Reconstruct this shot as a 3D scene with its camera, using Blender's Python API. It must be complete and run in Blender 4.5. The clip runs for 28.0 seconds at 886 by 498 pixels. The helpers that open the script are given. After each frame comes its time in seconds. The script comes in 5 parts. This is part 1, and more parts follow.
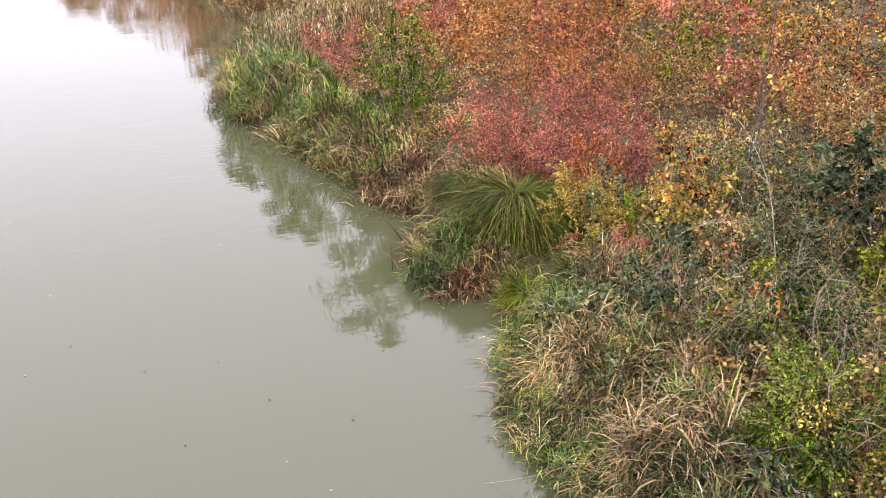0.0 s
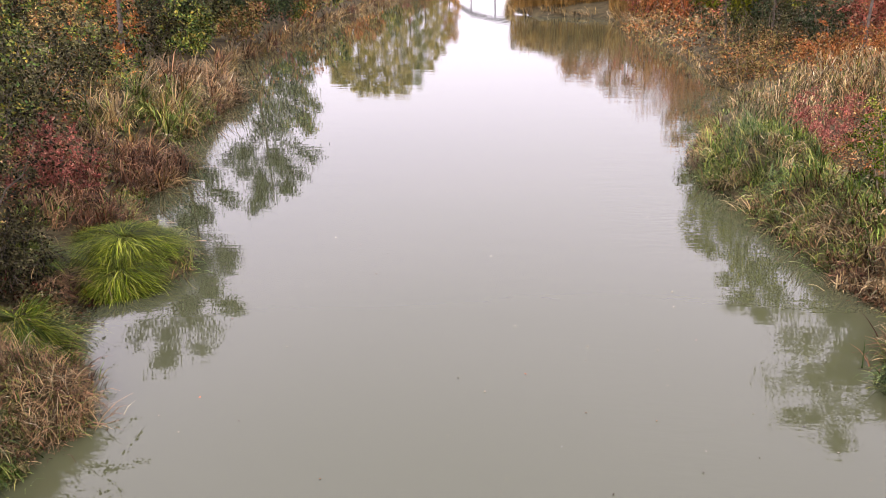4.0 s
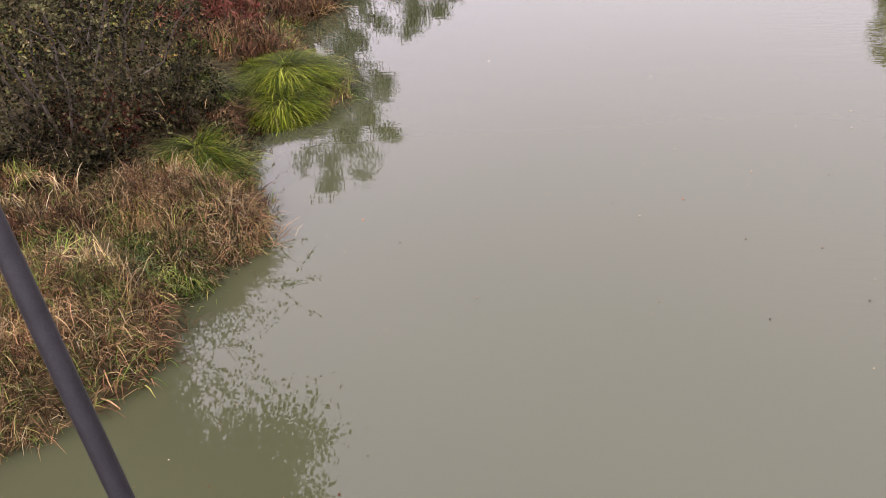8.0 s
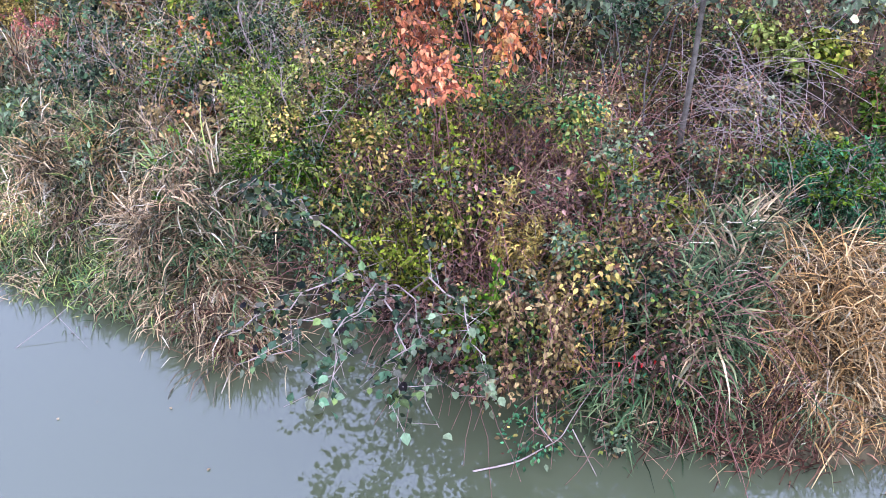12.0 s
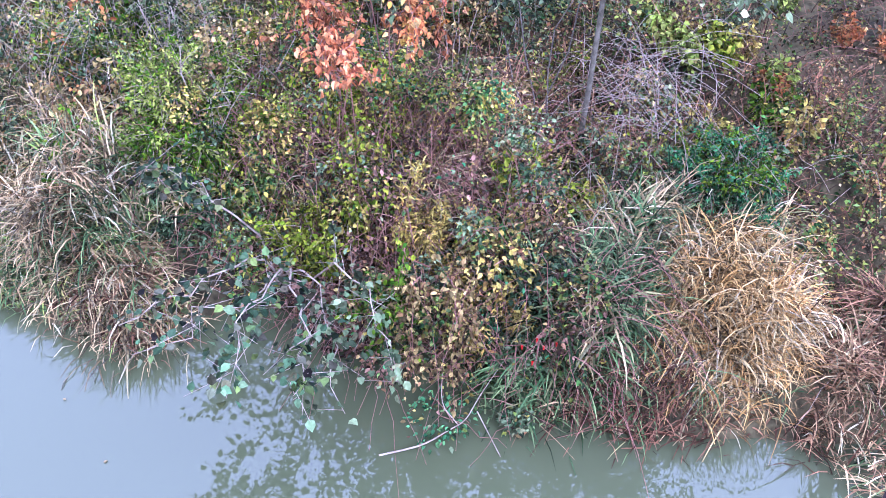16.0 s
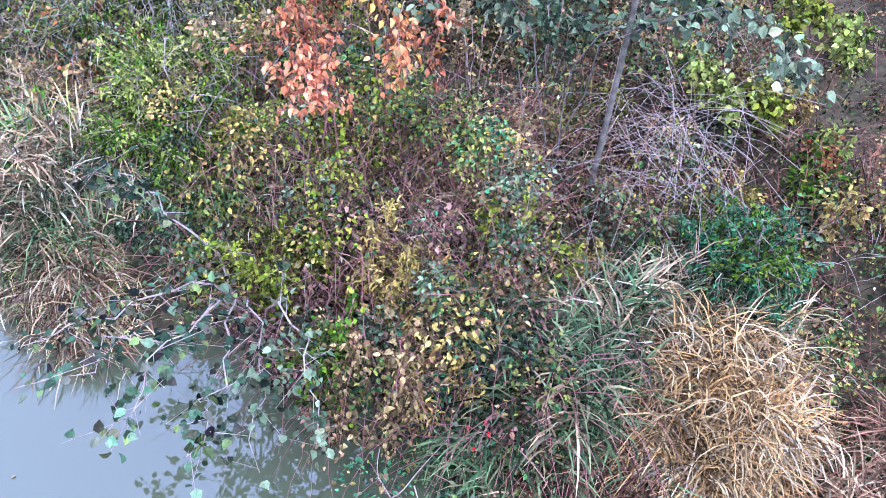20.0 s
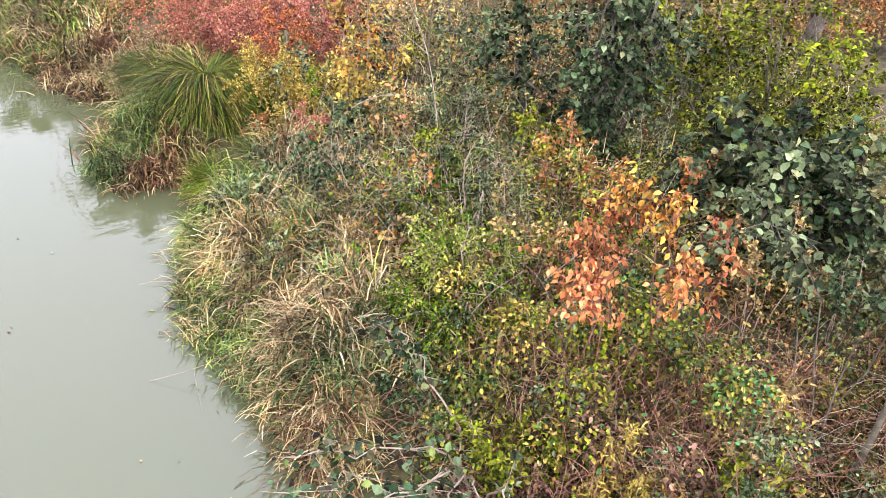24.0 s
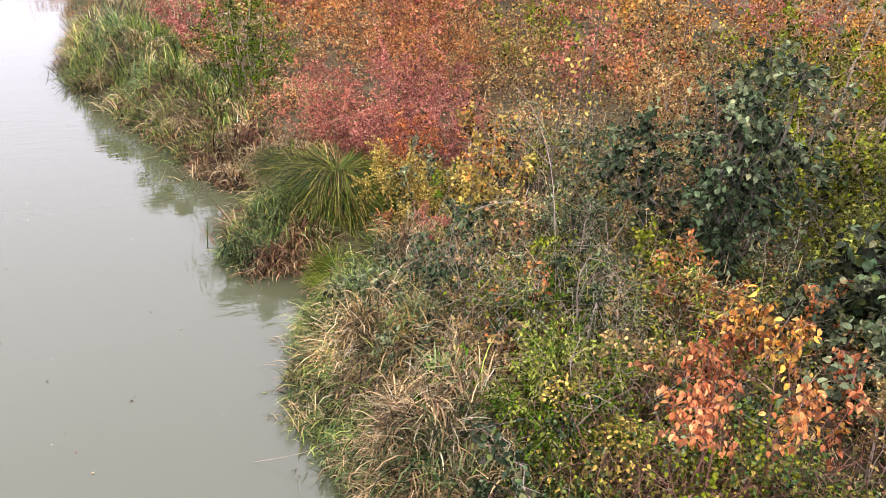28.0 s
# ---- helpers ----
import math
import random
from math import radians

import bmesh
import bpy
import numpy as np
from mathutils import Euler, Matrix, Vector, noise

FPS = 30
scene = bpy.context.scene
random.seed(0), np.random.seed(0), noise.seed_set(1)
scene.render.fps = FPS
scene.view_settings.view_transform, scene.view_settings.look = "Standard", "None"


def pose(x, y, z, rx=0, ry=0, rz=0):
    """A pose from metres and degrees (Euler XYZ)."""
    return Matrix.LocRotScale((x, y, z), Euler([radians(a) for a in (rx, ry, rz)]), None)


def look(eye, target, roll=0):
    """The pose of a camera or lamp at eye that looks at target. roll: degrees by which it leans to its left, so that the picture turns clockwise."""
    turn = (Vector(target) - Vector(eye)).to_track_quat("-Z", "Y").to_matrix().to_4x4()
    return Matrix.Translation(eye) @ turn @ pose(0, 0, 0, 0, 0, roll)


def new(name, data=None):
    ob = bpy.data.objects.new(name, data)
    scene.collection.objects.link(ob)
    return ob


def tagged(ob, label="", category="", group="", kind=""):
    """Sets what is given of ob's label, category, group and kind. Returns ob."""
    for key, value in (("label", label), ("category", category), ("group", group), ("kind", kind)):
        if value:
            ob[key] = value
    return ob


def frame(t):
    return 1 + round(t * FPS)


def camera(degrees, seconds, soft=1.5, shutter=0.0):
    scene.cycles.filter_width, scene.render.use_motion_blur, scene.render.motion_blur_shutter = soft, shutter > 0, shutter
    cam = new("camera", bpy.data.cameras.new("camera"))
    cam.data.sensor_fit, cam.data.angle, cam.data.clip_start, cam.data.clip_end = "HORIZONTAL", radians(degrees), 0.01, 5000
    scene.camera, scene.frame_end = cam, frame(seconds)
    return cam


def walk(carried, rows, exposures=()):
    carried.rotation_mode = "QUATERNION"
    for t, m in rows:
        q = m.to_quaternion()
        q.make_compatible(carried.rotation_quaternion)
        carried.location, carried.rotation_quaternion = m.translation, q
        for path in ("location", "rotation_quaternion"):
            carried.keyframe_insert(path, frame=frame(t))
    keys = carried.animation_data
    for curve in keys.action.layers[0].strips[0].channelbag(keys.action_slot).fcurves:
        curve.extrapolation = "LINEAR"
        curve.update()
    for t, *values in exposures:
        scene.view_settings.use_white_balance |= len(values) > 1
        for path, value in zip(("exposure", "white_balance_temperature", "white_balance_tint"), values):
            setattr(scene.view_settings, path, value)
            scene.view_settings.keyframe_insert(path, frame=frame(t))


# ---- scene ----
cam = camera(56.42, 28.0, 0.9)
PATH = [
    (0, (-0.320, 0.153, 3.991), (0.477, 1.795, 3.174), 0.80),
    (0.5, (-0.321, 0.177, 4.011), (0.326, 1.905, 3.240), 0.91),
    (1, (-0.303, 0.214, 4.001), (0.127, 2.021, 3.259), 0.06),
    (1.5, (-0.319, 0.230, 3.993), (-0.029, 2.079, 3.287), 0.32),
    (2, (-0.335, 0.230, 4.001), (-0.099, 2.098, 3.327), 0.36),
    (2.5, (-0.344, 0.171, 3.999), (-0.151, 2.057, 3.361), 0.27),
    (3, (-0.368, 0.197, 3.997), (-0.220, 2.094, 3.381), 0.27),
    (3.5, (-0.416, 0.137, 4.009), (-0.388, 2.040, 3.395), -0.24),
    (4, (-0.454, 0.105, 3.973), (-0.673, 1.980, 3.312), -1.89),
    (4.5, (-0.437, 0.117, 3.920), (-0.765, 1.954, 3.200), -2.67),
    (6.5, (-0.490, 0.056, 3.974), (-1.012, 1.602, 2.818), -7.79),
    (7, (-0.486, 0.065, 3.966), (-1.046, 1.609, 2.825), -7.64),
    (7.5, (-0.455, 0.061, 3.978), (-1.020, 1.623, 2.865), -7.73),
    (8, (-0.438, 0.069, 3.989), (-1.012, 1.694, 2.975), -7.65),
    (8.5, (-0.411, 0.062, 3.995), (-0.983, 1.708, 3.014), -7.95),
    (9, (-0.381, 0.053, 4.015), (-0.938, 1.717, 3.055), -8.16),
    (9.5, (-0.375, 0.042, 4.036), (-0.881, 1.737, 3.102), -8.61),
    (10, (-0.327, 0.037, 4.017), (-0.629, 1.767, 3.059), -7.77),
    (10.1, (-0.321, 0.042, 4.006), (-0.549, 1.780, 3.044), -7.34),
    (10.5, (-0.296, 0.097, 3.986), (-0.166, 1.825, 2.987), -9.71),
    (10.8, (-0.246, 0.137, 3.981), (0.331, 1.694, 2.867), -9.64),
    (11, (-0.210, 0.166, 3.975), (0.657, 1.503, 2.767), -7.92),
    (11.5, (-0.092, 0.131, 3.978), (1.141, 0.977, 2.649), -6.56),
    (12, (-0.055, 0.118, 3.977), (1.269, 0.756, 2.621), -4.97),
    (12.5, (-0.056, 0.101, 3.946), (1.290, 0.684, 2.587), -5.53),
    (13, (-0.041, 0.099, 3.943), (1.315, 0.614, 2.566), -5.42),
    (13.5, (-0.027, 0.091, 3.966), (1.306, 0.582, 2.558), -5.34),
    (15.5, (-0.047, 0.102, 3.991), (1.314, 0.534, 2.590), -1.53),
    (16, (-0.041, 0.103, 3.993), (1.330, 0.525, 2.599), 0.90),
    (16.5, (0.012, 0.078, 4.004), (1.388, 0.465, 2.606), 2.67),
    (17, (0.087, 0.002, 4.024), (1.461, 0.399, 2.626), 3.78),
    (17.5, (0.158, -0.040, 4.026), (1.481, 0.479, 2.619), 2.59),
    (18, (0.300, -0.059, 4.015), (1.636, 0.477, 2.626), 5.73),
    (18.5, (0.436, -0.150, 4.034), (1.799, 0.405, 2.680), 5.80),
    (19, (0.560, -0.192, 3.984), (1.903, 0.387, 2.621), 5.28),
    (19.5, (0.676, -0.198, 3.959), (2.017, 0.395, 2.599), 4.74),
    (20, (0.741, -0.198, 3.942), (2.017, 0.371, 2.512), 3.95),
    (20.5, (0.759, -0.204, 3.932), (2.011, 0.350, 2.475), 3.27),
    (22.5, (0.652, -0.266, 3.974), (1.873, 0.420, 2.547), 7.53),
    (23, (0.614, -0.264, 3.985), (1.817, 0.636, 2.665), 6.51),
    (23.5, (0.589, -0.258, 4.016), (1.711, 0.858, 2.793), 4.27),
    (24, (0.575, -0.274, 4.030), (1.719, 0.973, 2.964), 4.09),
    (24.5, (0.558, -0.270, 4.038), (1.693, 1.047, 3.049), 4.39),
    (25, (0.565, -0.271, 4.027), (1.654, 1.104, 3.065), 4.26),
    (25.5, (0.579, -0.275, 4.032), (1.669, 1.098, 3.069), 3.98),
    (26, (0.568, -0.277, 4.040), (1.660, 1.092, 3.075), 3.84),
    (26.5, (0.533, -0.265, 4.047), (1.514, 1.213, 3.123), 5.16),
    (27, (0.516, -0.279, 4.050), (1.479, 1.237, 3.168), 4.77),
    (27.5, (0.536, -0.297, 4.052), (1.504, 1.221, 3.180), 4.45),
    (28, (0.546, -0.314, 4.060), (1.530, 1.198, 3.196), 4.07),
]
EXPOSURES = [(0, 0.66, 6300, 22), (1, 0.38, 6350, 23), (3, 0.32, 6400, 26), (4.5, 0.35, 6450, 27), (6.5, 0.33, 6500, 27), (10, 0.33, 6450, 27), (11.2, 0.24, 6350, 25), (12.0, 0.95, 4750, 30), (12.7, 1.3, 4450, 31), (16, 1.33, 4460, 31), (17, 1.4, 4420, 29), (18, 1.24, 4460, 29), (20, 1.3, 4420, 29), (23.1, 1.3, 4430, 31), (23.6, 1.22, 5850, 19), (24.4, 1.2, 6000, 16), (25, 1.02, 6150, 19), (26, 1.12, 6100, 19), (27, 0.78, 6150, 22), (28, 0.8, 6150, 23)]
walk(cam, [(t, look(eye, target, roll)) for t, eye, target, roll in PATH], EXPOSURES)

# ---- light: bright overcast sky ----
world = bpy.data.worlds.new("overcast_sky")
scene.world = world
world.use_nodes = True
wn, wl = world.node_tree.nodes, world.node_tree.links
sky = wn.new("ShaderNodeTexSky")
sky.sky_type, sky.sun_disc = "NISHITA", False
sky.sun_elevation, sky.sun_rotation = radians(34), radians(150)
pale = wn.new("ShaderNodeMix")
pale.data_type = "RGBA"
pale.inputs[0].default_value = 0.92
wl.new(sky.outputs[0], pale.inputs[6])
pale.inputs[7].default_value = (17.4, 17.1, 17.9, 1)
away, axes, dome, grade = wn.new("ShaderNodeTexCoord"), wn.new("ShaderNodeSeparateXYZ"), wn.new("ShaderNodeMapRange"), wn.new("ShaderNodeMix")
wl.new(away.outputs["Generated"], axes.inputs[0]), wl.new(axes.outputs[2], dome.inputs[0])
dome.inputs[1].default_value, dome.inputs[2].default_value, dome.inputs[3].default_value, dome.inputs[4].default_value = 0.0, 0.9, 0.79, 1.2
grade.data_type, grade.blend_type = "RGBA", "MULTIPLY"
grade.inputs[0].default_value = 1.0
wl.new(pale.outputs[2], grade.inputs[6]), wl.new(dome.outputs[0], grade.inputs[7])
wl.new(grade.outputs[2], wn["Background"].inputs[0])
wn["Background"].inputs[1].default_value = 0.1
sun = new("sun", bpy.data.lights.new("sun", "SUN"))
sun.data.energy, sun.data.angle, sun.data.color = 1.3, radians(18), (1, 0.97, 0.92)
sun.matrix_world = look((0, 0, 30), (0 + 30 * 0.5, 30 * 0.87, 30 - 36 * 0.7))


# ---- materials ----
def lin(rgb, gain=1.0):
    return tuple(min(1.0, gain * ((v / 255 + 0.055) / 1.055) ** 2.4 if v > 10 else gain * v / 3294) for v in rgb) + (1,)


def node_mat(name):
    m = bpy.data.materials.new(name)
    m.use_nodes = True
    return m, m.node_tree.nodes, m.node_tree.links, m.node_tree.nodes["Principled BSDF"]


def leaf_mat(name, colours, gain=1.0, rough=0.5, glow=0.08, patch=1.2, sat=0.96, spread=0.85):
    """Leaves or blades: one colour for each piece out of a range, patchy at a larger scale, a little light coming through."""
    m, n, l, p = node_mat(name)
    geo, ramp = n.new("ShaderNodeNewGeometry"), n.new("ShaderNodeValToRGB")
    l.new(geo.outputs["Random Per Island"], ramp.inputs[0])
    e = ramp.color_ramp.elements
    while len(e) < len(colours):
        e.new(0.5)
    for i, c in enumerate(colours):
        e[i].position, e[i].color = i / max(1, len(colours) - 1), lin(c, 0.86 * gain)
    co, big, fine = n.new("ShaderNodeTexCoord"), n.new("ShaderNodeTexNoise"), n.new("ShaderNodeTexNoise")
    l.new(co.outputs["Object"], big.inputs[0]), l.new(co.outputs["Object"], fine.inputs[0])
    big.inputs["Scale"].default_value, fine.inputs["Scale"].default_value = patch, 60
    mix7, frac, tone = n.new("ShaderNodeMath"), n.new("ShaderNodeMath"), n.new("ShaderNodeMath")
    mix7.operation, frac.operation, tone.operation = "MULTIPLY", "FRACT", "MULTIPLY_ADD"
    l.new(geo.outputs["Random Per Island"], mix7.inputs[0])
    mix7.inputs[1].default_value = 61.7
    l.new(mix7.outputs[0], frac.inputs[0]), l.new(frac.outputs[0], tone.inputs[0])
    tone.inputs[1].default_value, tone.inputs[2].default_value = spread, -0.5 * spread - 0.14
    add = n.new("ShaderNodeMath")
    add.operation = "MULTIPLY_ADD"
    l.new(big.outputs[0], add.inputs[0]), l.new(tone.outputs[0], add.inputs[2])
    add.inputs[1].default_value = 1.3
    mul = n.new("ShaderNodeMath")
    mul.operation = "MULTIPLY_ADD"
    l.new(fine.outputs[0], mul.inputs[0])
    mul.inputs[1].default_value = 0.5
    l.new(add.outputs[0], mul.inputs[2])
    deep, lift = n.new("ShaderNodeMath"), n.new("ShaderNodeMath")
    deep.operation, lift.operation = "POWER", "MULTIPLY"
    deep.inputs[1].default_value, lift.inputs[1].default_value = 2.1, 1.08
    hsv = n.new("ShaderNodeHueSaturation")
    hsv.inputs["Saturation"].default_value = 1.09 * sat
    l.new(ramp.outputs[0], hsv.inputs["Color"]), l.new(mul.outputs[0], deep.inputs[0]), l.new(deep.outputs[0], lift.inputs[0]), l.new(lift.outputs[0], hsv.inputs["Value"])
    l.new(hsv.outputs[0], p.inputs["Base Color"])
    p.inputs["Roughness"].default_value = rough
    p.inputs["Specular IOR Level"].default_value = 0.07
    thin, mix = n.new("ShaderNodeBsdfTranslucent"), n.new("ShaderNodeMixShader")
    l.new(hsv.outputs[0], thin.inputs[0])
    mix.inputs[0].default_value = glow
    l.new(p.outputs[0], mix.inputs[1]), l.new(thin.outputs[0], mix.inputs[2])
    l.new(mix.outputs[0], n["Material Output"].inputs[0])
    return m


def rough_mat(name, a, b, scale, rough=0.85, bump=0.4, metal=0.0, detail=6):
    """Two colours in noise at two scales, with relief."""
    m, n, l, p = node_mat(name)
    co, t1, t2 = n.new("ShaderNodeTexCoord"), n.new("ShaderNodeTexNoise"), n.new("ShaderNodeTexNoise")
    for t, s in ((t1, scale), (t2, scale * 9)):
        l.new(co.outputs["Object"], t.inputs[0])
        t.inputs["Scale"].default_value, t.inputs["Detail"].default_value = s, detail
    mixf = n.new("ShaderNodeMath")
    mixf.operation = "MULTIPLY_ADD"
    l.new(t1.outputs[0], mixf.inputs[0]), l.new(t2.outputs[0], mixf.inputs[2])
    mixf.inputs[1].default_value = 1.2
    ramp = n.new("ShaderNodeValToRGB")
    l.new(mixf.outputs[0], ramp.inputs[0])
    ramp.color_ramp.elements[0].position, ramp.color_ramp.elements[0].color = 0.8, lin(a)
    ramp.color_ramp.elements[1].position, ramp.color_ramp.elements[1].color = 1.35, lin(b)
    mr = n.new("ShaderNodeMapRange")
    l.new(mixf.outputs[0], mr.inputs[0])
    mr.inputs[1].default_value, mr.inputs[2].default_value = 0.7, 1.5
    l.new(mr.outputs[0], ramp.inputs[0])
    ramp.color_ramp.elements[0].position, ramp.color_ramp.elements[1].position = 0.15, 0.85
    l.new(ramp.outputs[0], p.inputs["Base Color"])
    bp = n.new("ShaderNodeBump")
    bp.inputs["Strength"].default_value, bp.inputs["Distance"].default_value = bump, 0.02
    l.new(t2.outputs[0], bp.inputs["Height"]), l.new(bp.outputs[0], p.inputs["Normal"])
    p.inputs["Roughness"].default_value, p.inputs["Metallic"].default_value = rough, metal
    p.inputs["Specular IOR Level"].default_value = 0.15 if rough > 0.75 else 0.5
    return m


def water_mat():
    """Silty green-grey river water: opaque below, a calm glossy surface with faint ripples."""
    m, n, l, p = node_mat("silty_water")
    co, mp = n.new("ShaderNodeTexCoord"), n.new("ShaderNodeMapping")
    l.new(co.outputs["Object"], mp.inputs[0])
    mp.inputs["Scale"].default_value = (0.55, 1.5, 1)
    mp.inputs["Rotation"].default_value = (0, 0, radians(12))
    tone, swell, ripple, calm = (n.new("ShaderNodeTexNoise") for _ in range(4))
    for t, s, src in ((tone, 0.12, co), (swell, 1.3, mp), (ripple, 6.0, mp), (calm, 0.22, co)):
        l.new(src.outputs["Object" if src is co else 0], t.inputs[0])
        t.inputs["Scale"].default_value = s
    ramp = n.new("ShaderNodeValToRGB")
    l.new(tone.outputs[0], ramp.inputs[0])
    ramp.color_ramp.elements[0].position, ramp.color_ramp.elements[0].color = 0.3, (0.066, 0.074, 0.033, 1)
    ramp.color_ramp.elements[1].position, ramp.color_ramp.elements[1].color = 0.7, (0.080, 0.085, 0.045, 1)
    l.new(ramp.outputs[0], p.inputs["Base Color"])
    amt = n.new("ShaderNodeMapRange")
    l.new(calm.outputs[0], amt.inputs[0])
    amt.inputs[1].default_value, amt.inputs[2].default_value = 0.45, 0.7
    amt.inputs[3].default_value, amt.inputs[4].default_value = 0.15, 1.0
    # the current ruffles the water along the right bank; the left half lies glassy
    axis, side = n.new("ShaderNodeSeparateXYZ"), n.new("ShaderNodeMapRange")
    l.new(co.outputs["Object"], axis.inputs[0]), l.new(axis.outputs[0], side.inputs[0])
    side.inputs[1].default_value, side.inputs[2].default_value, side.inputs[3].default_value, side.inputs[4].default_value = -1.5, 2.6, 0.16, 1.0
    ruffle = n.new("ShaderNodeMath")
    ruffle.operation = "MULTIPLY"
    l.new(amt.outputs[0], ruffle.inputs[0]), l.new(side.outputs[0], ruffle.inputs[1])
    high = n.new("ShaderNodeMath")
    high.operation = "MULTIPLY"
    l.new(ripple.outputs[0], high.inputs[0]), l.new(ruffle.outputs[0], high.inputs[1])
    b1, b2 = n.new("ShaderNodeBump"), n.new("ShaderNodeBump")
    b1.inputs["Strength"].default_value, b1.inputs["Distance"].default_value = 0.04, 0.05
    b2.inputs["Strength"].default_value, b2.inputs["Distance"].default_value = 0.3, 0.014
    l.new(swell.outputs[0], b1.inputs["Height"]), l.new(high.outputs[0], b2.inputs["Height"])
    l.new(b1.outputs[0], b2.inputs["Normal"]), l.new(b2.outputs[0], p.inputs["Normal"])
    p.inputs["Roughness"].default_value, p.inputs["IOR"].default_value = 0.012, 1.6
    return m


WATER = water_mat()
SOIL = rough_mat("bank_soil", (42, 37, 24), (98, 88, 60), 1.7, 0.95, 0.8)
BARK = rough_mat("grey_bark", (70, 62, 54), (128, 118, 106), 9, 0.9, 0.5)
TWIG = rough_mat("pale_twig", (122, 104, 90), (186, 168, 150), 14, 0.85, 0.3)
RED_TWIG = rough_mat("reddish_twig", (104, 66, 56), (160, 118, 102), 14, 0.8, 0.3)
STEEL = rough_mat("dark_painted_steel", (30, 29, 33), (44, 42, 47), 20, 0.45, 0.12, 0.0)
SMOOTH_BARK = rough_mat("pale_grey_bark", (72, 66, 54), (116, 108, 92), 22, 0.85, 0.3)
RUST_PAINT = rough_mat("oxide_red_paint", (34, 16, 17), (49, 23, 23), 12, 0.6, 0.2)

CRIMSON = leaf_mat("crimson_leaves", [(128, 46, 34), (184, 78, 58), (206, 112, 84), (158, 70, 52), (216, 150, 112), (164, 112, 80)], 1.3, sat=0.8, spread=0.55)
PINKRED = leaf_mat("pink_red_leaves", [(160, 70, 56), (208, 102, 78), (222, 136, 102), (180, 84, 64), (226, 170, 128), (164, 120, 82)], 1.28, sat=0.86, spread=0.55)
SALMON = leaf_mat("salmon_leaves", [(186, 92, 66), (220, 138, 88), (230, 168, 104), (198, 104, 78), (206, 150, 80)])
RUST = leaf_mat("rust_leaves", [(132, 80, 52), (180, 112, 70), (204, 146, 92), (156, 92, 62), (188, 150, 92), (126, 104, 66)], 1.52, spread=0.6)
ORANGE = leaf_mat("orange_leaves", [(192, 106, 62), (210, 128, 76), (220, 150, 92), (176, 90, 56), (204, 140, 72)], 1.1, spread=0.7, sat=0.9)
AMBER = leaf_mat("amber_leaves", [(196, 124, 50), (218, 158, 66), (214, 178, 84), (178, 100, 52), (160, 130, 62)], 1.3, sat=0.92)
YELLOW = leaf_mat("yellow_leaves", [(184, 152, 44), (218, 188, 56), (228, 204, 86), (172, 158, 54), (204, 150, 56)], 1.1, spread=0.7, sat=0.84)
LIME = leaf_mat("yellow_green_leaves", [(86, 104, 44), (128, 140, 60), (168, 168, 82), (106, 120, 52), (180, 172, 92)], 1.0, sat=1.08)
GREEN = leaf_mat("fresh_green_leaves", [(62, 92, 38), (94, 124, 50), (136, 158, 64), (78, 108, 46), (170, 178, 78)], 0.96, sat=1.05)
DARKGREEN = leaf_mat("dark_green_leaves", [(46, 60, 36), (72, 90, 58), (98, 116, 80), (60, 76, 48), (128, 140, 104)], 1.18, 0.38)
GREYGREEN = leaf_mat("grey_green_leaves", [(66, 80, 54), (98, 112, 78), (134, 144, 104), (82, 94, 66), (158, 156, 112)], 1.18, sat=0.95)
BRAMBLE = leaf_mat("bramble_leaves", [(58, 90, 48), (96, 130, 68), (166, 168, 76), (78, 108, 62), (136, 154, 88), (186, 162, 82), (84, 110, 64)], 1.0, sat=0.98)
MIXED = leaf_mat("mixed_autumn_leaves", [(126, 84, 56), (170, 124, 78), (194, 166, 90), (114, 126, 66), (152, 152, 84), (176, 112, 74), (206, 182, 128)], 1.1, sat=0.90)
OLIVE = leaf_mat("olive_gold_leaves", [(140, 122, 60), (176, 146, 78), (194, 164, 92), (128, 108, 58), (172, 114, 70)], 1.2, sat=0.85)
SEDGE = leaf_mat("sedge_blades", [(34, 54, 20), (54, 80, 28), (84, 106, 38), (150, 148, 66), (66, 90, 32), (112, 118, 48)], 1.0, 0.4)
BRIGHTSEDGE = leaf_mat("bright_sedge_blades", [(62, 84, 20), (98, 122, 32), (142, 156, 50), (172, 178, 72), (80, 104, 30)], 0.98, 0.4)
STRAW = leaf_mat("straw_blades", [(116, 96, 60), (166, 138, 90), (206, 178, 124), (140, 114, 74), (188, 158, 106), (128, 122, 84), (226, 208, 170)], 1.22, sat=0.86)
TAWNY = leaf_mat("tawny_blades", [(116, 82, 50), (166, 122, 76), (200, 158, 106), (140, 100, 62), (122, 104, 64)], 1.05, sat=0.84)
BROWN = leaf_mat("dead_brown_blades", [(76, 52, 40), (116, 82, 62), (152, 114, 86), (96, 66, 52)])
BLUEGREEN = leaf_mat("blue_green_blades", [(72, 96, 60), (106, 130, 82), (140, 156, 102), (86, 110, 70), (168, 160, 110)], 0.86, sat=0.98)
GRASS = leaf_mat("bank_grass_blades", [(74, 104, 38), (110, 138, 56), (148, 162, 74), (178, 164, 90)], 1.1, sat=0.90)
REED = leaf_mat("reed_blades", [(176, 132, 76), (206, 164, 100), (192, 146, 84), (164, 138, 78), (216, 182, 124)], 1.1, spread=0.35)
GOLD = leaf_mat("golden_straw_blades", [(178, 136, 74), (214, 174, 104), (232, 200, 138), (168, 126, 72), (202, 158, 92)], 0.95, sat=0.93)
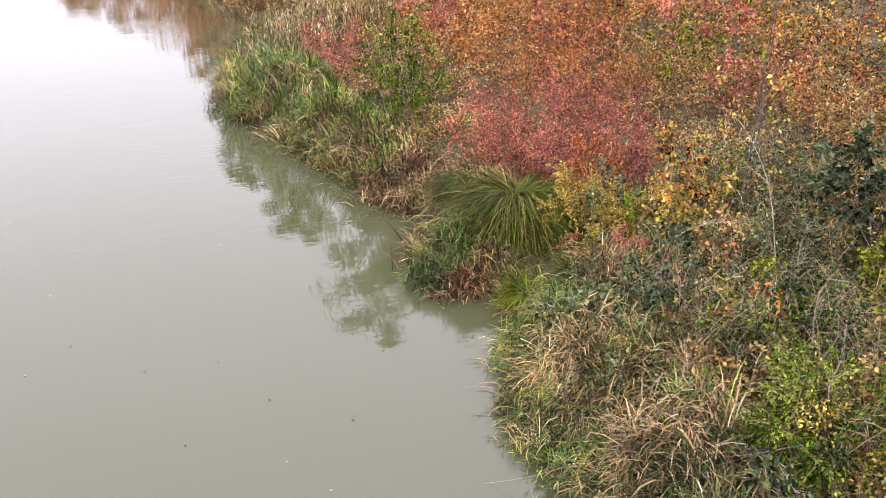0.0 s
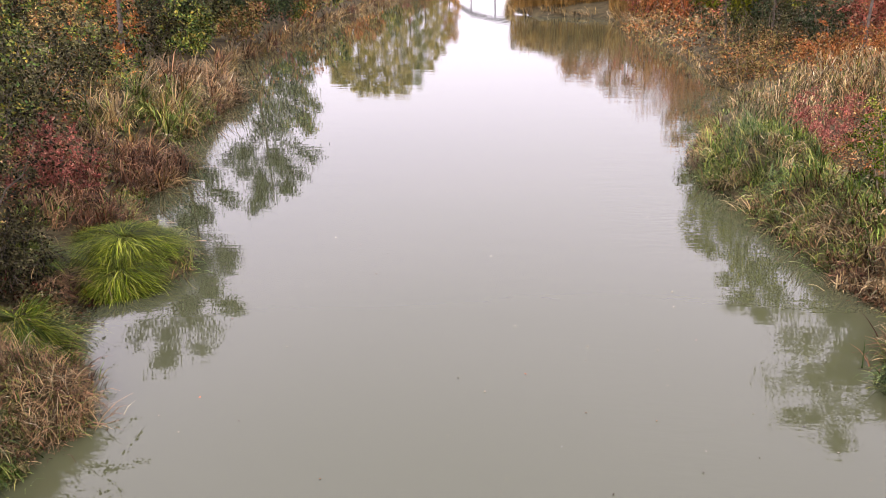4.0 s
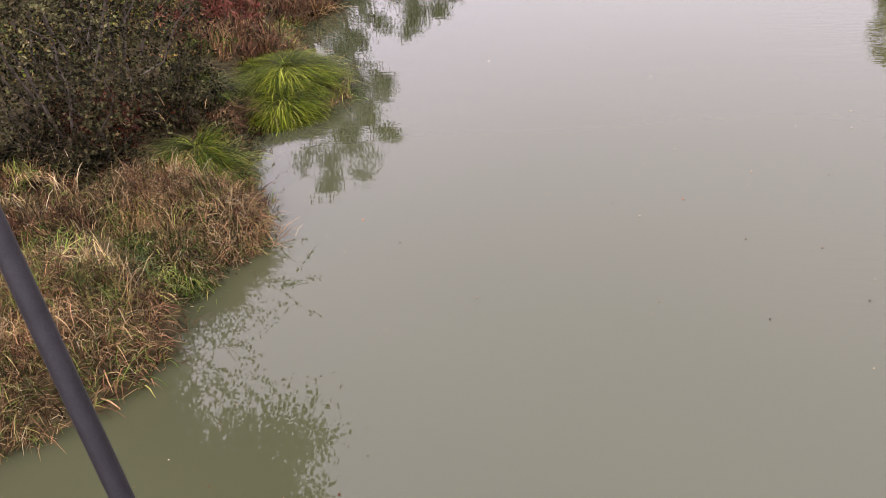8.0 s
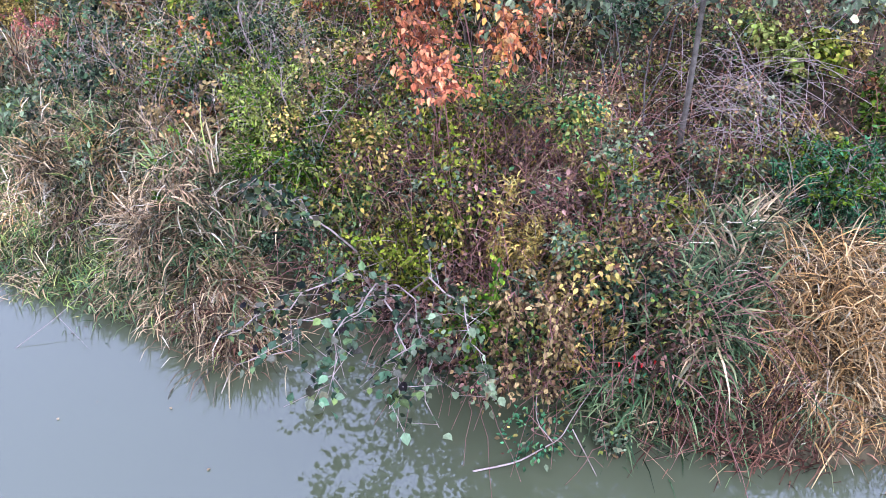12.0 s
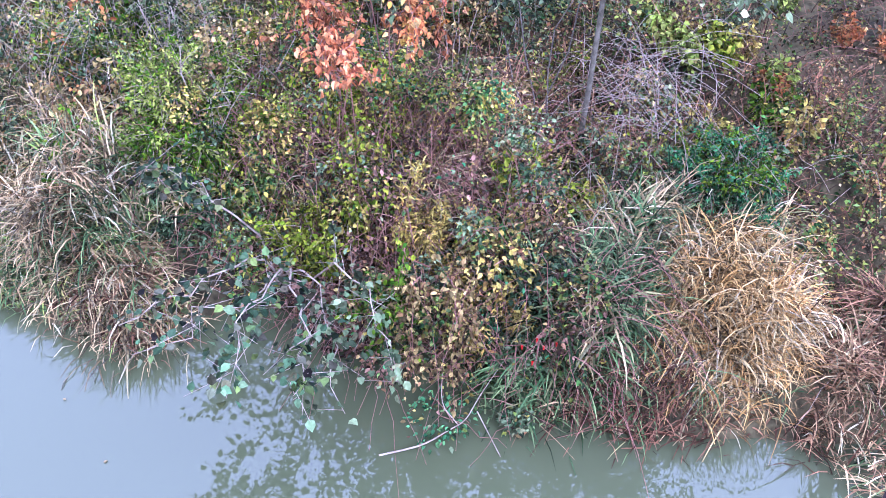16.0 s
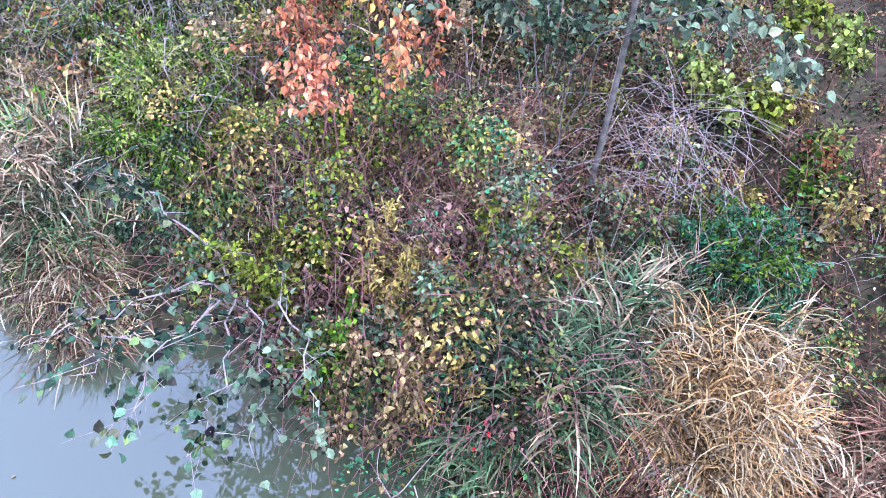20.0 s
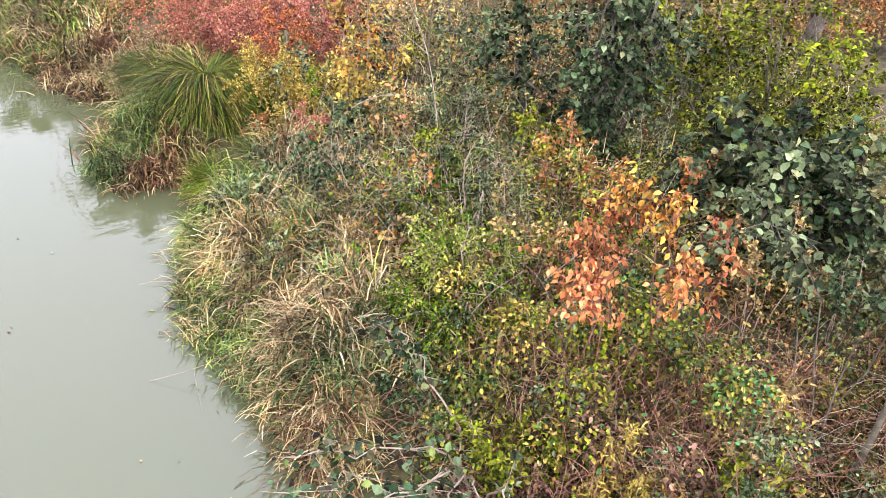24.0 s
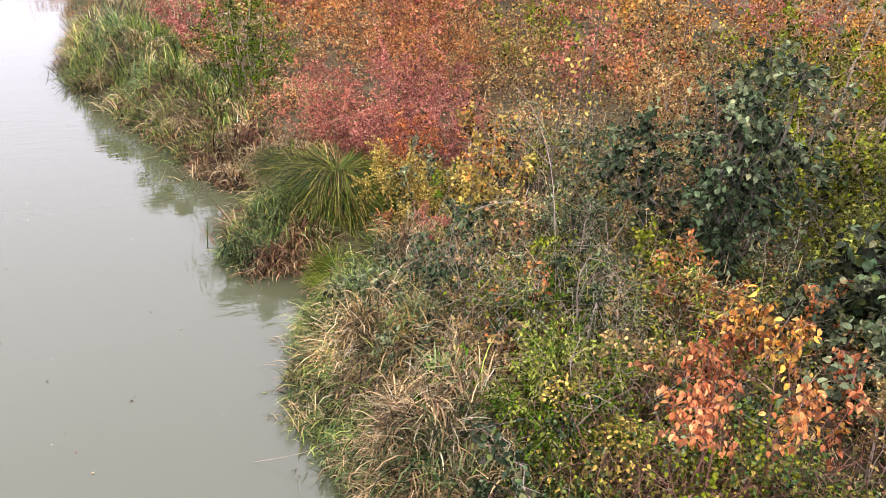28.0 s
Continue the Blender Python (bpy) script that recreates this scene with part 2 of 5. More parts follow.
POPLAR = leaf_mat("pale_gold_leaves", [(186, 166, 92), (206, 186, 110), (176, 160, 84), (164, 164, 92), (214, 180, 110)], 1.4, glow=0.35, spread=0.3)
POPLAR_GREEN = leaf_mat("poplar_green_leaves", [(120, 132, 84), (142, 150, 96), (160, 160, 100), (132, 140, 92)], 1.2, glow=0.3, spread=0.3)
LITTER = leaf_mat("fallen_leaves", [(84, 70, 54), (116, 98, 76), (140, 120, 92), (100, 88, 68), (156, 126, 84), (122, 82, 58)], 1.0)
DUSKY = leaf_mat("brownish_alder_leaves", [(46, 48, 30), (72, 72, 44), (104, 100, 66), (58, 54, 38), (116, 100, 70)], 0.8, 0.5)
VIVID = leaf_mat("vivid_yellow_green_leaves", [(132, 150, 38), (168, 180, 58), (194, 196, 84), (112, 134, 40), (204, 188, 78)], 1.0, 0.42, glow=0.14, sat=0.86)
NETTLE = leaf_mat("blue_green_weed_leaves", [(50, 88, 56), (72, 118, 74), (98, 144, 92), (60, 102, 64), (128, 156, 92)], 1.25, 0.42)
PALELEAF = leaf_mat("pale_alder_leaves", [(70, 94, 66), (94, 120, 84), (112, 132, 94), (92, 76, 70), (124, 138, 74), (82, 108, 76), (74, 64, 58)], 0.82, 0.45, glow=0.06)
WITHERED = leaf_mat("withered_bramble_leaves", [(92, 70, 58), (124, 94, 80), (150, 116, 98), (84, 62, 54), (140, 104, 76), (112, 96, 72)], 1.35, 0.35)
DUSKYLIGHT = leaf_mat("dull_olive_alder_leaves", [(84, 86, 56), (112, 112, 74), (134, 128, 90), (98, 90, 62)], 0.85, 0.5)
ASH = leaf_mat("dark_ash_leaves", [(40, 54, 20), (60, 78, 28), (84, 100, 40), (52, 66, 26)], 0.95, 0.45, glow=0.15)
MAROON = leaf_mat("maroon_weed_leaves", [(64, 34, 26), (92, 48, 36), (112, 66, 48), (78, 50, 38)], 0.8)


# ---- geometry helpers ----
class Pieces:
    """Vertices and faces gathered in arrays and turned into one mesh."""

    def __init__(self):
        self.v, self.f, self.n = [], [], 0

    def add(self, verts, faces):
        verts = np.asarray(verts, np.float32).reshape(-1, 3)
        self.v.append(verts)
        self.f.append(np.asarray(faces, np.int64) + self.n)
        self.n += len(verts)

    def mesh(self, name, material, smooth=True):
        me = bpy.data.meshes.new(name)
        v = np.concatenate(self.v)
        me.vertices.add(len(v))
        me.vertices.foreach_set("co", v.ravel())
        size = np.concatenate([np.full(len(f), f.shape[1]) for f in self.f])
        loop = np.concatenate([f.ravel() for f in self.f])
        me.loops.add(len(loop))
        me.loops.foreach_set("vertex_index", loop.astype(np.int32))
        me.polygons.add(len(size))
        me.polygons.foreach_set("loop_start", np.concatenate([[0], np.cumsum(size)[:-1]]).astype(np.int32))
        me.polygons.foreach_set("loop_total", size.astype(np.int32))
        me.polygons.foreach_set("use_smooth", np.full(len(size), smooth))
        me.update(calc_edges=True)
        me.materials.append(material)
        return me


def unit(a):
    return a / np.maximum(np.linalg.norm(a, axis=-1, keepdims=True), 1e-6)


LEAF_V = np.array([(0, 0, 0), (-0.29, 0.26, 0.09), (-0.27, 0.6, 0.05), (0.02, 1, -0.16), (0.25, 0.62, 0.08), (0.3, 0.28, 0.06)])
LEAF_F = np.array([(0, 3, 2, 1), (0, 5, 4, 3)])


FAR_V = np.array([(0, 0, 0), (-0.33, 0.45, 0.1), (0.03, 1, -0.12), (0.33, 0.5, 0.1)])


def leaves(b, at, way, up, size, slim=1.0, far=False):
    """Folded oval leaves: stalk end, direction, upper side and length of each; plainer ones far off."""
    way = unit(way)
    if far:
        side = unit(np.cross(way, up))
        face = np.cross(side, way)
        t = FAR_V * (slim, 1, 1)
        v = at[:, None] + size[:, None, None] * (t[None, :, :1] * side[:, None] + t[None, :, 1:2] * way[:, None] + t[None, :, 2:] * face[:, None])
        b.add(v, np.arange(4 * len(at)).reshape(-1, 4))
        return
    side = unit(np.cross(way, up))
    face = np.cross(side, way)
    t = LEAF_V * (slim, 1, 1)
    v = at[:, None] + size[:, None, None] * (t[None, :, :1] * side[:, None] + t[None, :, 1:2] * way[:, None] + t[None, :, 2:] * face[:, None])
    b.add(v, (LEAF_F[None] + 6 * np.arange(len(at))[:, None, None]).reshape(-1, 4))


def blades(b, root, az, length, rise, bend, width, segs=4):
    """Grass blades that leave the root at an angle and bow over."""
    k = len(root)
    s = np.linspace(0, 1, segs + 1)
    ang = rise[:, None] - bend[:, None] * s[None] ** 1.3
    step = length[:, None] / segs
    out = np.concatenate([np.zeros((k, 1)), np.cumsum(np.cos(ang[:, :-1]) * step, 1)], 1)
    high = np.concatenate([np.zeros((k, 1)), np.cumsum(np.sin(ang[:, :-1]) * step, 1)], 1)
    head = np.stack([np.cos(az), np.sin(az)], 1)
    mid = np.concatenate([root[:, None, :2] + out[..., None] * head[:, None], (root[:, 2:] + high)[..., None]], 2)
    side = np.stack([-head[:, 1], head[:, 0], 0 * az], 1)
    w = width[:, None] * (1 - s[None] ** 2.2) * 0.5 + 0.0006
    v = np.stack([mid - w[..., None] * side[:, None], mid + w[..., None] * side[:, None]], 2).reshape(k, -1, 3)
    q = np.array([(2 * i, 2 * i + 1, 2 * i + 3, 2 * i + 2) for i in range(segs)])
    b.add(v, (q[None] + (2 * segs + 2) * np.arange(k)[:, None, None]).reshape(-1, 4))


def tubes(b, lines, r0, r1, sides=4):
    """Tapered tubes along rows of points (count, steps, 3)."""
    lines = np.asarray(lines, float)
    k, s = lines.shape[:2]
    d = unit(np.gradient(lines, axis=1))
    a = unit(np.cross(d, np.where(np.abs(d[..., 2:]) > 0.9, (1.0, 0, 0), (0, 0, 1.0))))
    c = np.cross(d, a)
    r = np.asarray(r0)[:, None] + (np.asarray(r1) - np.asarray(r0))[:, None] * np.linspace(0, 1, s)[None]
    th = np.arange(sides) * 2 * math.pi / sides
    ring = a[:, :, None] * np.cos(th)[:, None] + c[:, :, None] * np.sin(th)[:, None]
    v = lines[:, :, None] + r[..., None, None] * ring
    q = np.array([(i * sides + j, i * sides + (j + 1) % sides, (i + 1) * sides + (j + 1) % sides, (i + 1) * sides + j)
                  for i in range(s - 1) for j in range(sides)])
    b.add(v.reshape(-1, 3), (q[None] + s * sides * np.arange(k)[:, None, None]).reshape(-1, 4))


def part(name, b, material, parent, label="", smooth=True, kind=""):
    ob = new(name, b.mesh(name, material, smooth and name not in ("foliage", "crown")))
    ob.parent = parent
    return tagged(ob, label, kind=kind)


def thing(name, x, y, z, label, category, group="", kind=""):
    ob = new(name)
    ob.location = (x, y, z)
    ob.empty_display_size = 0.1
    return tagged(ob, label, category, group, kind)


# ---- the river's two banks: x of the waterline along y ----
RIGHT = [(-400, 30), (-60, 6), (-12, 4.2), (-4, 3.7), (-1.8, 3.25), (-1.0, 3.0), (0.0, 2.75), (1.0, 2.95), (1.7, 3.1), (2.4, 2.95), (2.9, 2.55),
         (3.4, 2.45), (4.2, 2.5), (4.8, 2.6), (5.15, 2.6), (5.7, 3.05), (6.3, 3.5), (6.9, 3.62), (7.3, 3.4), (7.9, 2.95), (8.5, 3.3), (9.1, 3.8), (9.9, 3.8),
         (10.4, 3.4), (11.8, 3.17), (13.0, 3.0), (14.2, 2.9), (15.0, 2.6), (16.0, 2.55), (17.2, 2.75), (20.0, 3.5), (22, 4.4), (24.4, 5.4), (26, 5.4), (29, 5.1),
         (36, 5.3), (46, 5.2), (57, 4.4), (61, 0.5), (63, -2.3), (66, -2.6), (90, -2.8), (125, -2.5), (160, -4), (240, -6), (400, -20)]
LEFT = [(-400, -20), (-60, -7), (-10, -6.0), (3.0, -5.6), (3.5, -5.05), (3.95, -4.68), (4.55, -4.56), (5.05, -4.73), (5.45, -4.93), (6.0, -4.78), (6.45, -4.52),
        (7.2, -4.94), (7.9, -5.48), (8.6, -5.91), (9.1, -6.15), (9.5, -5.9), (9.9, -5.35), (10.6, -5.2), (11.3, -5.7), (12.5, -6.9), (14.3, -7.7), (16.5, -8.6), (19.6, -9.3), (22, -9.1),
        (24.5, -9.8), (28, -11), (31, -12.4), (35, -13.6), (40, -13.4), (46, -14.2), (67, -15.2), (100, -16.2), (142, -17.5), (180, -17.5), (240, -20), (400, -40)]
RY, RX = (np.array(c, float) for c in zip(*RIGHT))
LY, LX = (np.array(c, float) for c in zip(*LEFT))


def inland(x, y):
    """Metres from the nearer waterline, along x; below nought in the river."""
    return np.maximum(x - np.interp(y, RY, RX), np.interp(y, LY, LX) - x)


def ground_z(x, y):
    x, y = np.asarray(x, float), np.asarray(y, float)
    d = inland(x, y)
    wob = 0.10 * np.sin(1.7 * x + 0.9 * y) * np.sin(1.1 * y - 0.6 * x) + 0.05 * np.sin(4.1 * x + 1.3) * np.sin(3.7 * y)
    rise = 0.30 * (1 - np.exp(-np.maximum(d, 0) / 0.35)) + 0.55 * (1 - np.exp(-np.maximum(d, 0) / 4.0)) + 0.012 * np.clip(d, 0, 60)
    slope = np.where(x > 0, 0.9, 0.5) * np.clip((1.0 - y) / 4, 0, 1) * (1 - np.exp(-np.maximum(d - 0.8, 0) / 3))
    return np.where(d < 0, np.maximum(0.55 * d, -1.2) - 0.03, rise + slope + wob * np.clip(d, 0, 1) * 0.8 - 0.02)


# ---- ground and water ----
def spaced(lo, a, b, hi, fine):
    mid = np.arange(a, b + fine / 2, fine)
    left, right, step = [], [], fine
    v = a
    while v > lo:
        step *= 1.25
        v -= step
        left.append(max(v, lo))
    v, step = b, fine
    while v < hi:
        step *= 1.25
        v += step
        right.append(min(v, hi))
    return np.concatenate([left[::-1], mid, right])


gx, gy = spaced(-3000, -12, 12, 3000, 0.22), spaced(-3000, -4, 24, 4000, 0.22)
XX, YY = np.meshgrid(gx, gy)
b = Pieces()
idx = np.arange(len(gx) * len(gy)).reshape(len(gy), len(gx))
b.add(np.stack([XX, YY, ground_z(XX, YY)], 2).reshape(-1, 3),
      np.stack([idx[:-1, :-1], idx[:-1, 1:], idx[1:, 1:], idx[1:, :-1]], 2).reshape(-1, 4))
tagged(new("ground", b.mesh("ground", SOIL)), "dark bank soil with rotting leaves, sloping down into the river", "ground", kind="structure")
b = Pieces()
wx, wy = spaced(-300, -20, 12, 300, 2), spaced(-400, -4, 60, 400, 2)
idx = np.arange(len(wx) * len(wy)).reshape(len(wy), len(wx))
XX, YY = np.meshgrid(wx, wy)
b.add(np.stack([XX, YY, 0 * XX], 2).reshape(-1, 3), np.stack([idx[:-1, :-1], idx[:-1, 1:], idx[1:, 1:], idx[1:, :-1]], 2).reshape(-1, 4))
tagged(new("water", b.mesh("water", WATER)), "calm silty grey-green river mirroring a white sky", "river", kind="structure")


# ---- plants ----
def sprig_leaves(g, b, tw, way, per, size, slim, out=0.0, hang=0.25, keep=None, stray=0.35, far=False):
    """Leaves along rows of twigs (count, steps, 3)."""
    n, st = tw.shape[:2]
    m = n * per
    who = np.repeat(np.arange(n), per)
    u = (g.random(m) * 0.9 + 0.1) * (st - 1)
    seg = np.minimum(u.astype(int), st - 2)
    fr = (u - seg)[:, None]
    at = tw[who, seg] * (1 - fr) + tw[who, seg + 1] * fr + g.normal(0, size * stray, (m, 3))
    lw = unit(way[who] * 0.5 + g.normal(0, 0.6, (m, 3)) - (0, 0, hang))
    up = unit(np.array([0, 0, 1.0]) + out + g.normal(0, 0.55, (m, 3)))
    sz = size * g.uniform(0.55, 1.25, m)
    if keep is not None:
        k = keep(at, who)
        at, lw, up, sz = at[k], lw[k], up[k], sz[k]
    if len(at):
        leaves(b, at, lw, up, sz, slim, far)


def shrub(x, y, h, r, leaf, name="shrub", label="", category="shrub", stems=7, twigs=26, per=16, size=0.055, bark=TWIG, lean=(0, 0), seed=0,
          group="", slim=1.0, low=0.1, thick=0.010, droop=0.25, tops=None, wide=0.3, z=None, far=False):
    """A bush: several stems with twigs, and leaves set along the twigs in uneven clumps."""
    g = np.random.default_rng(seed * 7919 + 11)
    z = float(ground_z(x, y)) if z is None else z
    root = thing(name, x, y, z, label, category, group)
    crown, other, fine = Pieces(), Pieces(), Pieces()
    for i in range(stems):
        az = 2.399 * i + g.uniform(-0.5, 0.5)
        reach = r * math.sqrt((i + 0.5) / stems) * g.uniform(0.7, 1.05)
        top = h * (1 - 0.5 * (reach / r) ** 2) * g.uniform(0.8, 1.1)
        t = np.linspace(0, 1, 7)
        go = reach * (wide + (1 - wide) * t ** 1.1)
        line = np.stack([np.cos(az) * go + lean[0] * t, np.sin(az) * go + lean[1] * t, top * t ** 0.9 - 0.05], 1)
        line[:, 2] += float(ground_z(x + line[0, 0], y + line[0, 1])) * (1 - t) - z * (1 - t)
        line[1:] += g.normal(0, 0.035 * r, (6, 3))
        sb = Pieces()
        tubes(sb, line[None], [thick * h ** 0.7], [thick * 0.3], 3 if far else 5)
        n = twigs
        tt = low + (1 - low) * g.random(n) ** 0.85
        start = np.stack([np.interp(tt, t, line[:, c]) for c in range(3)], 1)
        out = unit(np.stack([start[:, 0] - lean[0] * tt, start[:, 1] - lean[1] * tt, 0 * tt], 1) + 1e-4)
        way = unit(out * 0.5 + (0, 0, 0.35) + g.normal(0, 0.62, (n, 3)))
        ln = r * g.uniform(0.2, 0.5, n)
        s = np.linspace(0, 1, 4)
        tw = start[:, None] + way[:, None] * (ln[:, None] * s)[..., None]
        tw[..., 2] = np.maximum(tw[..., 2] - droop * ln[:, None] * s[None] ** 2, 0.03 - z)
        if not far:
            tubes(fine, tw, np.full(n, thick * 0.32), np.full(n, thick * 0.12), 3)
        part("stem", sb, bark, root)
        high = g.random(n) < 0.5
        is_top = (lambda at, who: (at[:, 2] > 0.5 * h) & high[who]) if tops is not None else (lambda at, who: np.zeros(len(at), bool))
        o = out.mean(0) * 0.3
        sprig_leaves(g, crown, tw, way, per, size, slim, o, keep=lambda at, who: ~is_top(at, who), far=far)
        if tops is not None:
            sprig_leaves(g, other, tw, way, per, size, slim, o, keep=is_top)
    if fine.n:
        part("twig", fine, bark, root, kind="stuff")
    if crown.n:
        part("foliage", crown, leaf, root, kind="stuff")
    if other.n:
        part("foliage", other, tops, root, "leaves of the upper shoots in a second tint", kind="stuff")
    return root


def arching(x, y, lines, leaf, label, name="dogwood_shrub", per=70, size=0.085, seed=0, bark=None, side=5, category="shrub", slim=1.0, hang=0.8, thick=0.0055):
    """A bush of a few long arching stems, given by their way points, hung with leaves in rows."""
    g = np.random.default_rng(seed * 49979687 + 9)
    z = float(ground_z(x, y))
    root = thing(name, x, y, z, label, category)
    fine = Pieces()
    for k, line in enumerate(lines):
        mat = leaf[k % len(leaf)]
        p = np.array([(0, 0, -0.04)] + [(a - x, c - y, d - z) for a, c, d in line], float)
        q = np.linspace(0, len(p) - 1, 12)
        p = np.stack([np.interp(q, np.arange(len(p)), p[:, c]) for c in range(3)], 1)
        p[1:-1] = (p[:-2] + 2 * p[1:-1] + p[2:]) / 4
        sb = Pieces()
        p[1:-1] += g.normal(0, 0.028, (10, 3))
        tubes(sb, p[None], [thick], [0.0016], 5)
        t = 0.35 + 0.65 * g.random(side * 3)
        st = np.stack([np.interp(t * 11, np.arange(12), p[:, c]) for c in range(3)], 1)
        way = unit(g.normal(0, 1, (side * 3, 3)) * (1, 1, 0.4) - (0, 0, 0.25))
        tw = st[:, None] + way[:, None] * (g.uniform(0.1, 0.28, side * 3)[:, None] * np.linspace(0, 1, 4))[..., None]
        tubes(fine, tw, np.full(side * 3, 0.0022), np.full(side * 3, 0.001), 3)
        stem = part("stem", sb, bark or RED_TWIG, root)
        b = Pieces()
        sprig_leaves(g, b, tw, way, per // 8, size, slim, 0, hang)
        sprig_leaves(g, b, p[None, 4:], unit(p[-1:] - p[-5:-4]), per, size, slim, 0, hang, stray=0.5)
        part("foliage", b, mat, root, kind="stuff")
    part("twig", fine, bark or RED_TWIG, root, kind="stuff")
    return root


def tussock(x, y, r, h, blade, label, name="sedge_tussock", n=1400, width=0.011, seed=0, group="", skirt=None, z=None, lean=None, category="sedge", dome=0.3, foot=0.22,
            rise=(0.4, 1.35), bend=(1.3, 2.6), wild=0.22, streak=None):
    """A dome of arching blades that part from the crown and hang outward, with dead ones below where it has them."""
    g = np.random.default_rng(seed * 104729 + 5)
    z = max(float(ground_z(x, y)), 0.0) if z is None else z
    root = thing(name, x, y, z, label, category, group)

    def fan(count, mat, up, dn, span, w, lift):
        locks = max(16, int(34 * r))
        la, ll, lu = g.uniform(0, 2 * math.pi, locks), g.uniform(0.7, 1.15, locks), g.random(locks)
        if lean is not None:
            la = np.where(g.random(locks) < 0.7, lean + g.normal(0, 0.7, locks), la)
        who = g.integers(0, locks, count)
        az = la[who] + g.normal(0, wild, count)
        ph = la[who] + g.normal(0, 0.6, count)
        rad = r * foot * np.sqrt(g.random(count))
        px, py = rad * np.cos(ph), rad * np.sin(ph)
        at = np.stack([px, py, np.maximum(ground_z(x + px, y + py), -0.05) - z - 0.03 + lift * h * (1 - (rad / (r * foot)) ** 2)], 1)
        k = 0.65 * lu[who] + 0.35 * g.random(count)
        size = ll[who]
        pb = Pieces()
        blades(pb, at, az, span * size * g.uniform(0.55, 1.12, count), up[0] + (up[1] - up[0]) * k, dn[0] + (dn[1] - dn[0]) * (0.5 * k + 0.5 * g.random(count)), w * g.uniform(0.6, 1.2, count), 5)
        part("skirt" if mat is skirt else "foliage", pb, mat, root, "dead straw-brown blades hanging at its foot" if mat is skirt else "" if mat is blade else "yellowing blades", kind="stuff")

    span = 0.95 * r + 0.35 * h
    fan(int(1.5 * n), blade, rise, bend, span, 0.7 * width, dome)
    if streak is not None:
        fan(n // 4, streak, rise, bend, span * 1.02, 0.6 * width, dome)
    if skirt is not None:
        fan(n // 3, skirt, (-0.1, 0.6), (0.6, 1.6), span * 0.75, width, dome * 0.5)
    return root


def mat_of_grass(x, y, rx, ry, h, mats, label, name="grass_patch", n=1500, width=0.01, seed=0, lean=None, category="grass", flop=(0.7, 2.6), mound=0.75, blade=None):
    """A stretch of long tangled grass: blades of several tints over an oval of the bank."""
    g = np.random.default_rng(seed * 15485863 + 3)
    z = float(ground_z(x, y))
    root = thing(name, x, y, z, label, category, kind="")
    near = y < 9
    n, width = (int(1.15 * n), 0.92 * width) if near and x > 0 else (int(1.3 * n), 0.75 * width) if near else (n, width)
    for mat, share in mats:
        k = int(n * share)
        c = max(8, k // 30)
        cr, cp = np.sqrt(g.random(c)), g.uniform(0, 2 * math.pi, c)
        ta = g.uniform(0, 2 * math.pi, c) if lean is None else np.where(g.random(c) < 0.65, lean + g.normal(0, 0.9, c), g.uniform(0, 2 * math.pi, c))
        tall, lift = g.uniform(0.45, 1.4, c), g.random(c)
        who = g.integers(0, c, k)
        at = np.stack([rx * cr * np.cos(cp), ry * cr * np.sin(cp)], 1)[who] + g.normal(0, 0.07, (k, 2))
        edge = np.clip(1 - (at[:, 0] / rx) ** 2 - (at[:, 1] / ry) ** 2, 0, 1)
        zz = np.maximum(ground_z(x + at[:, 0], y + at[:, 1]), -0.05) - z - 0.03 + mound * h * np.sqrt(edge) * (0.72 * lift[who] + 0.28 * g.random(k))
        pb = Pieces()
        blades(pb, np.column_stack([at, zz]), ta[who] + g.normal(0, 0.72, k), (1.2 if near else 1.0) * (blade or min(0.3, 0.42 * h)) * tall[who] * g.uniform(0.5, 1.35, k), g.uniform(0.0, 1.4, k), g.uniform(*flop, k), width * g.uniform(0.6, 1.5, k), 3)
        part("foliage", pb, mat, root, kind="stuff")
    return root


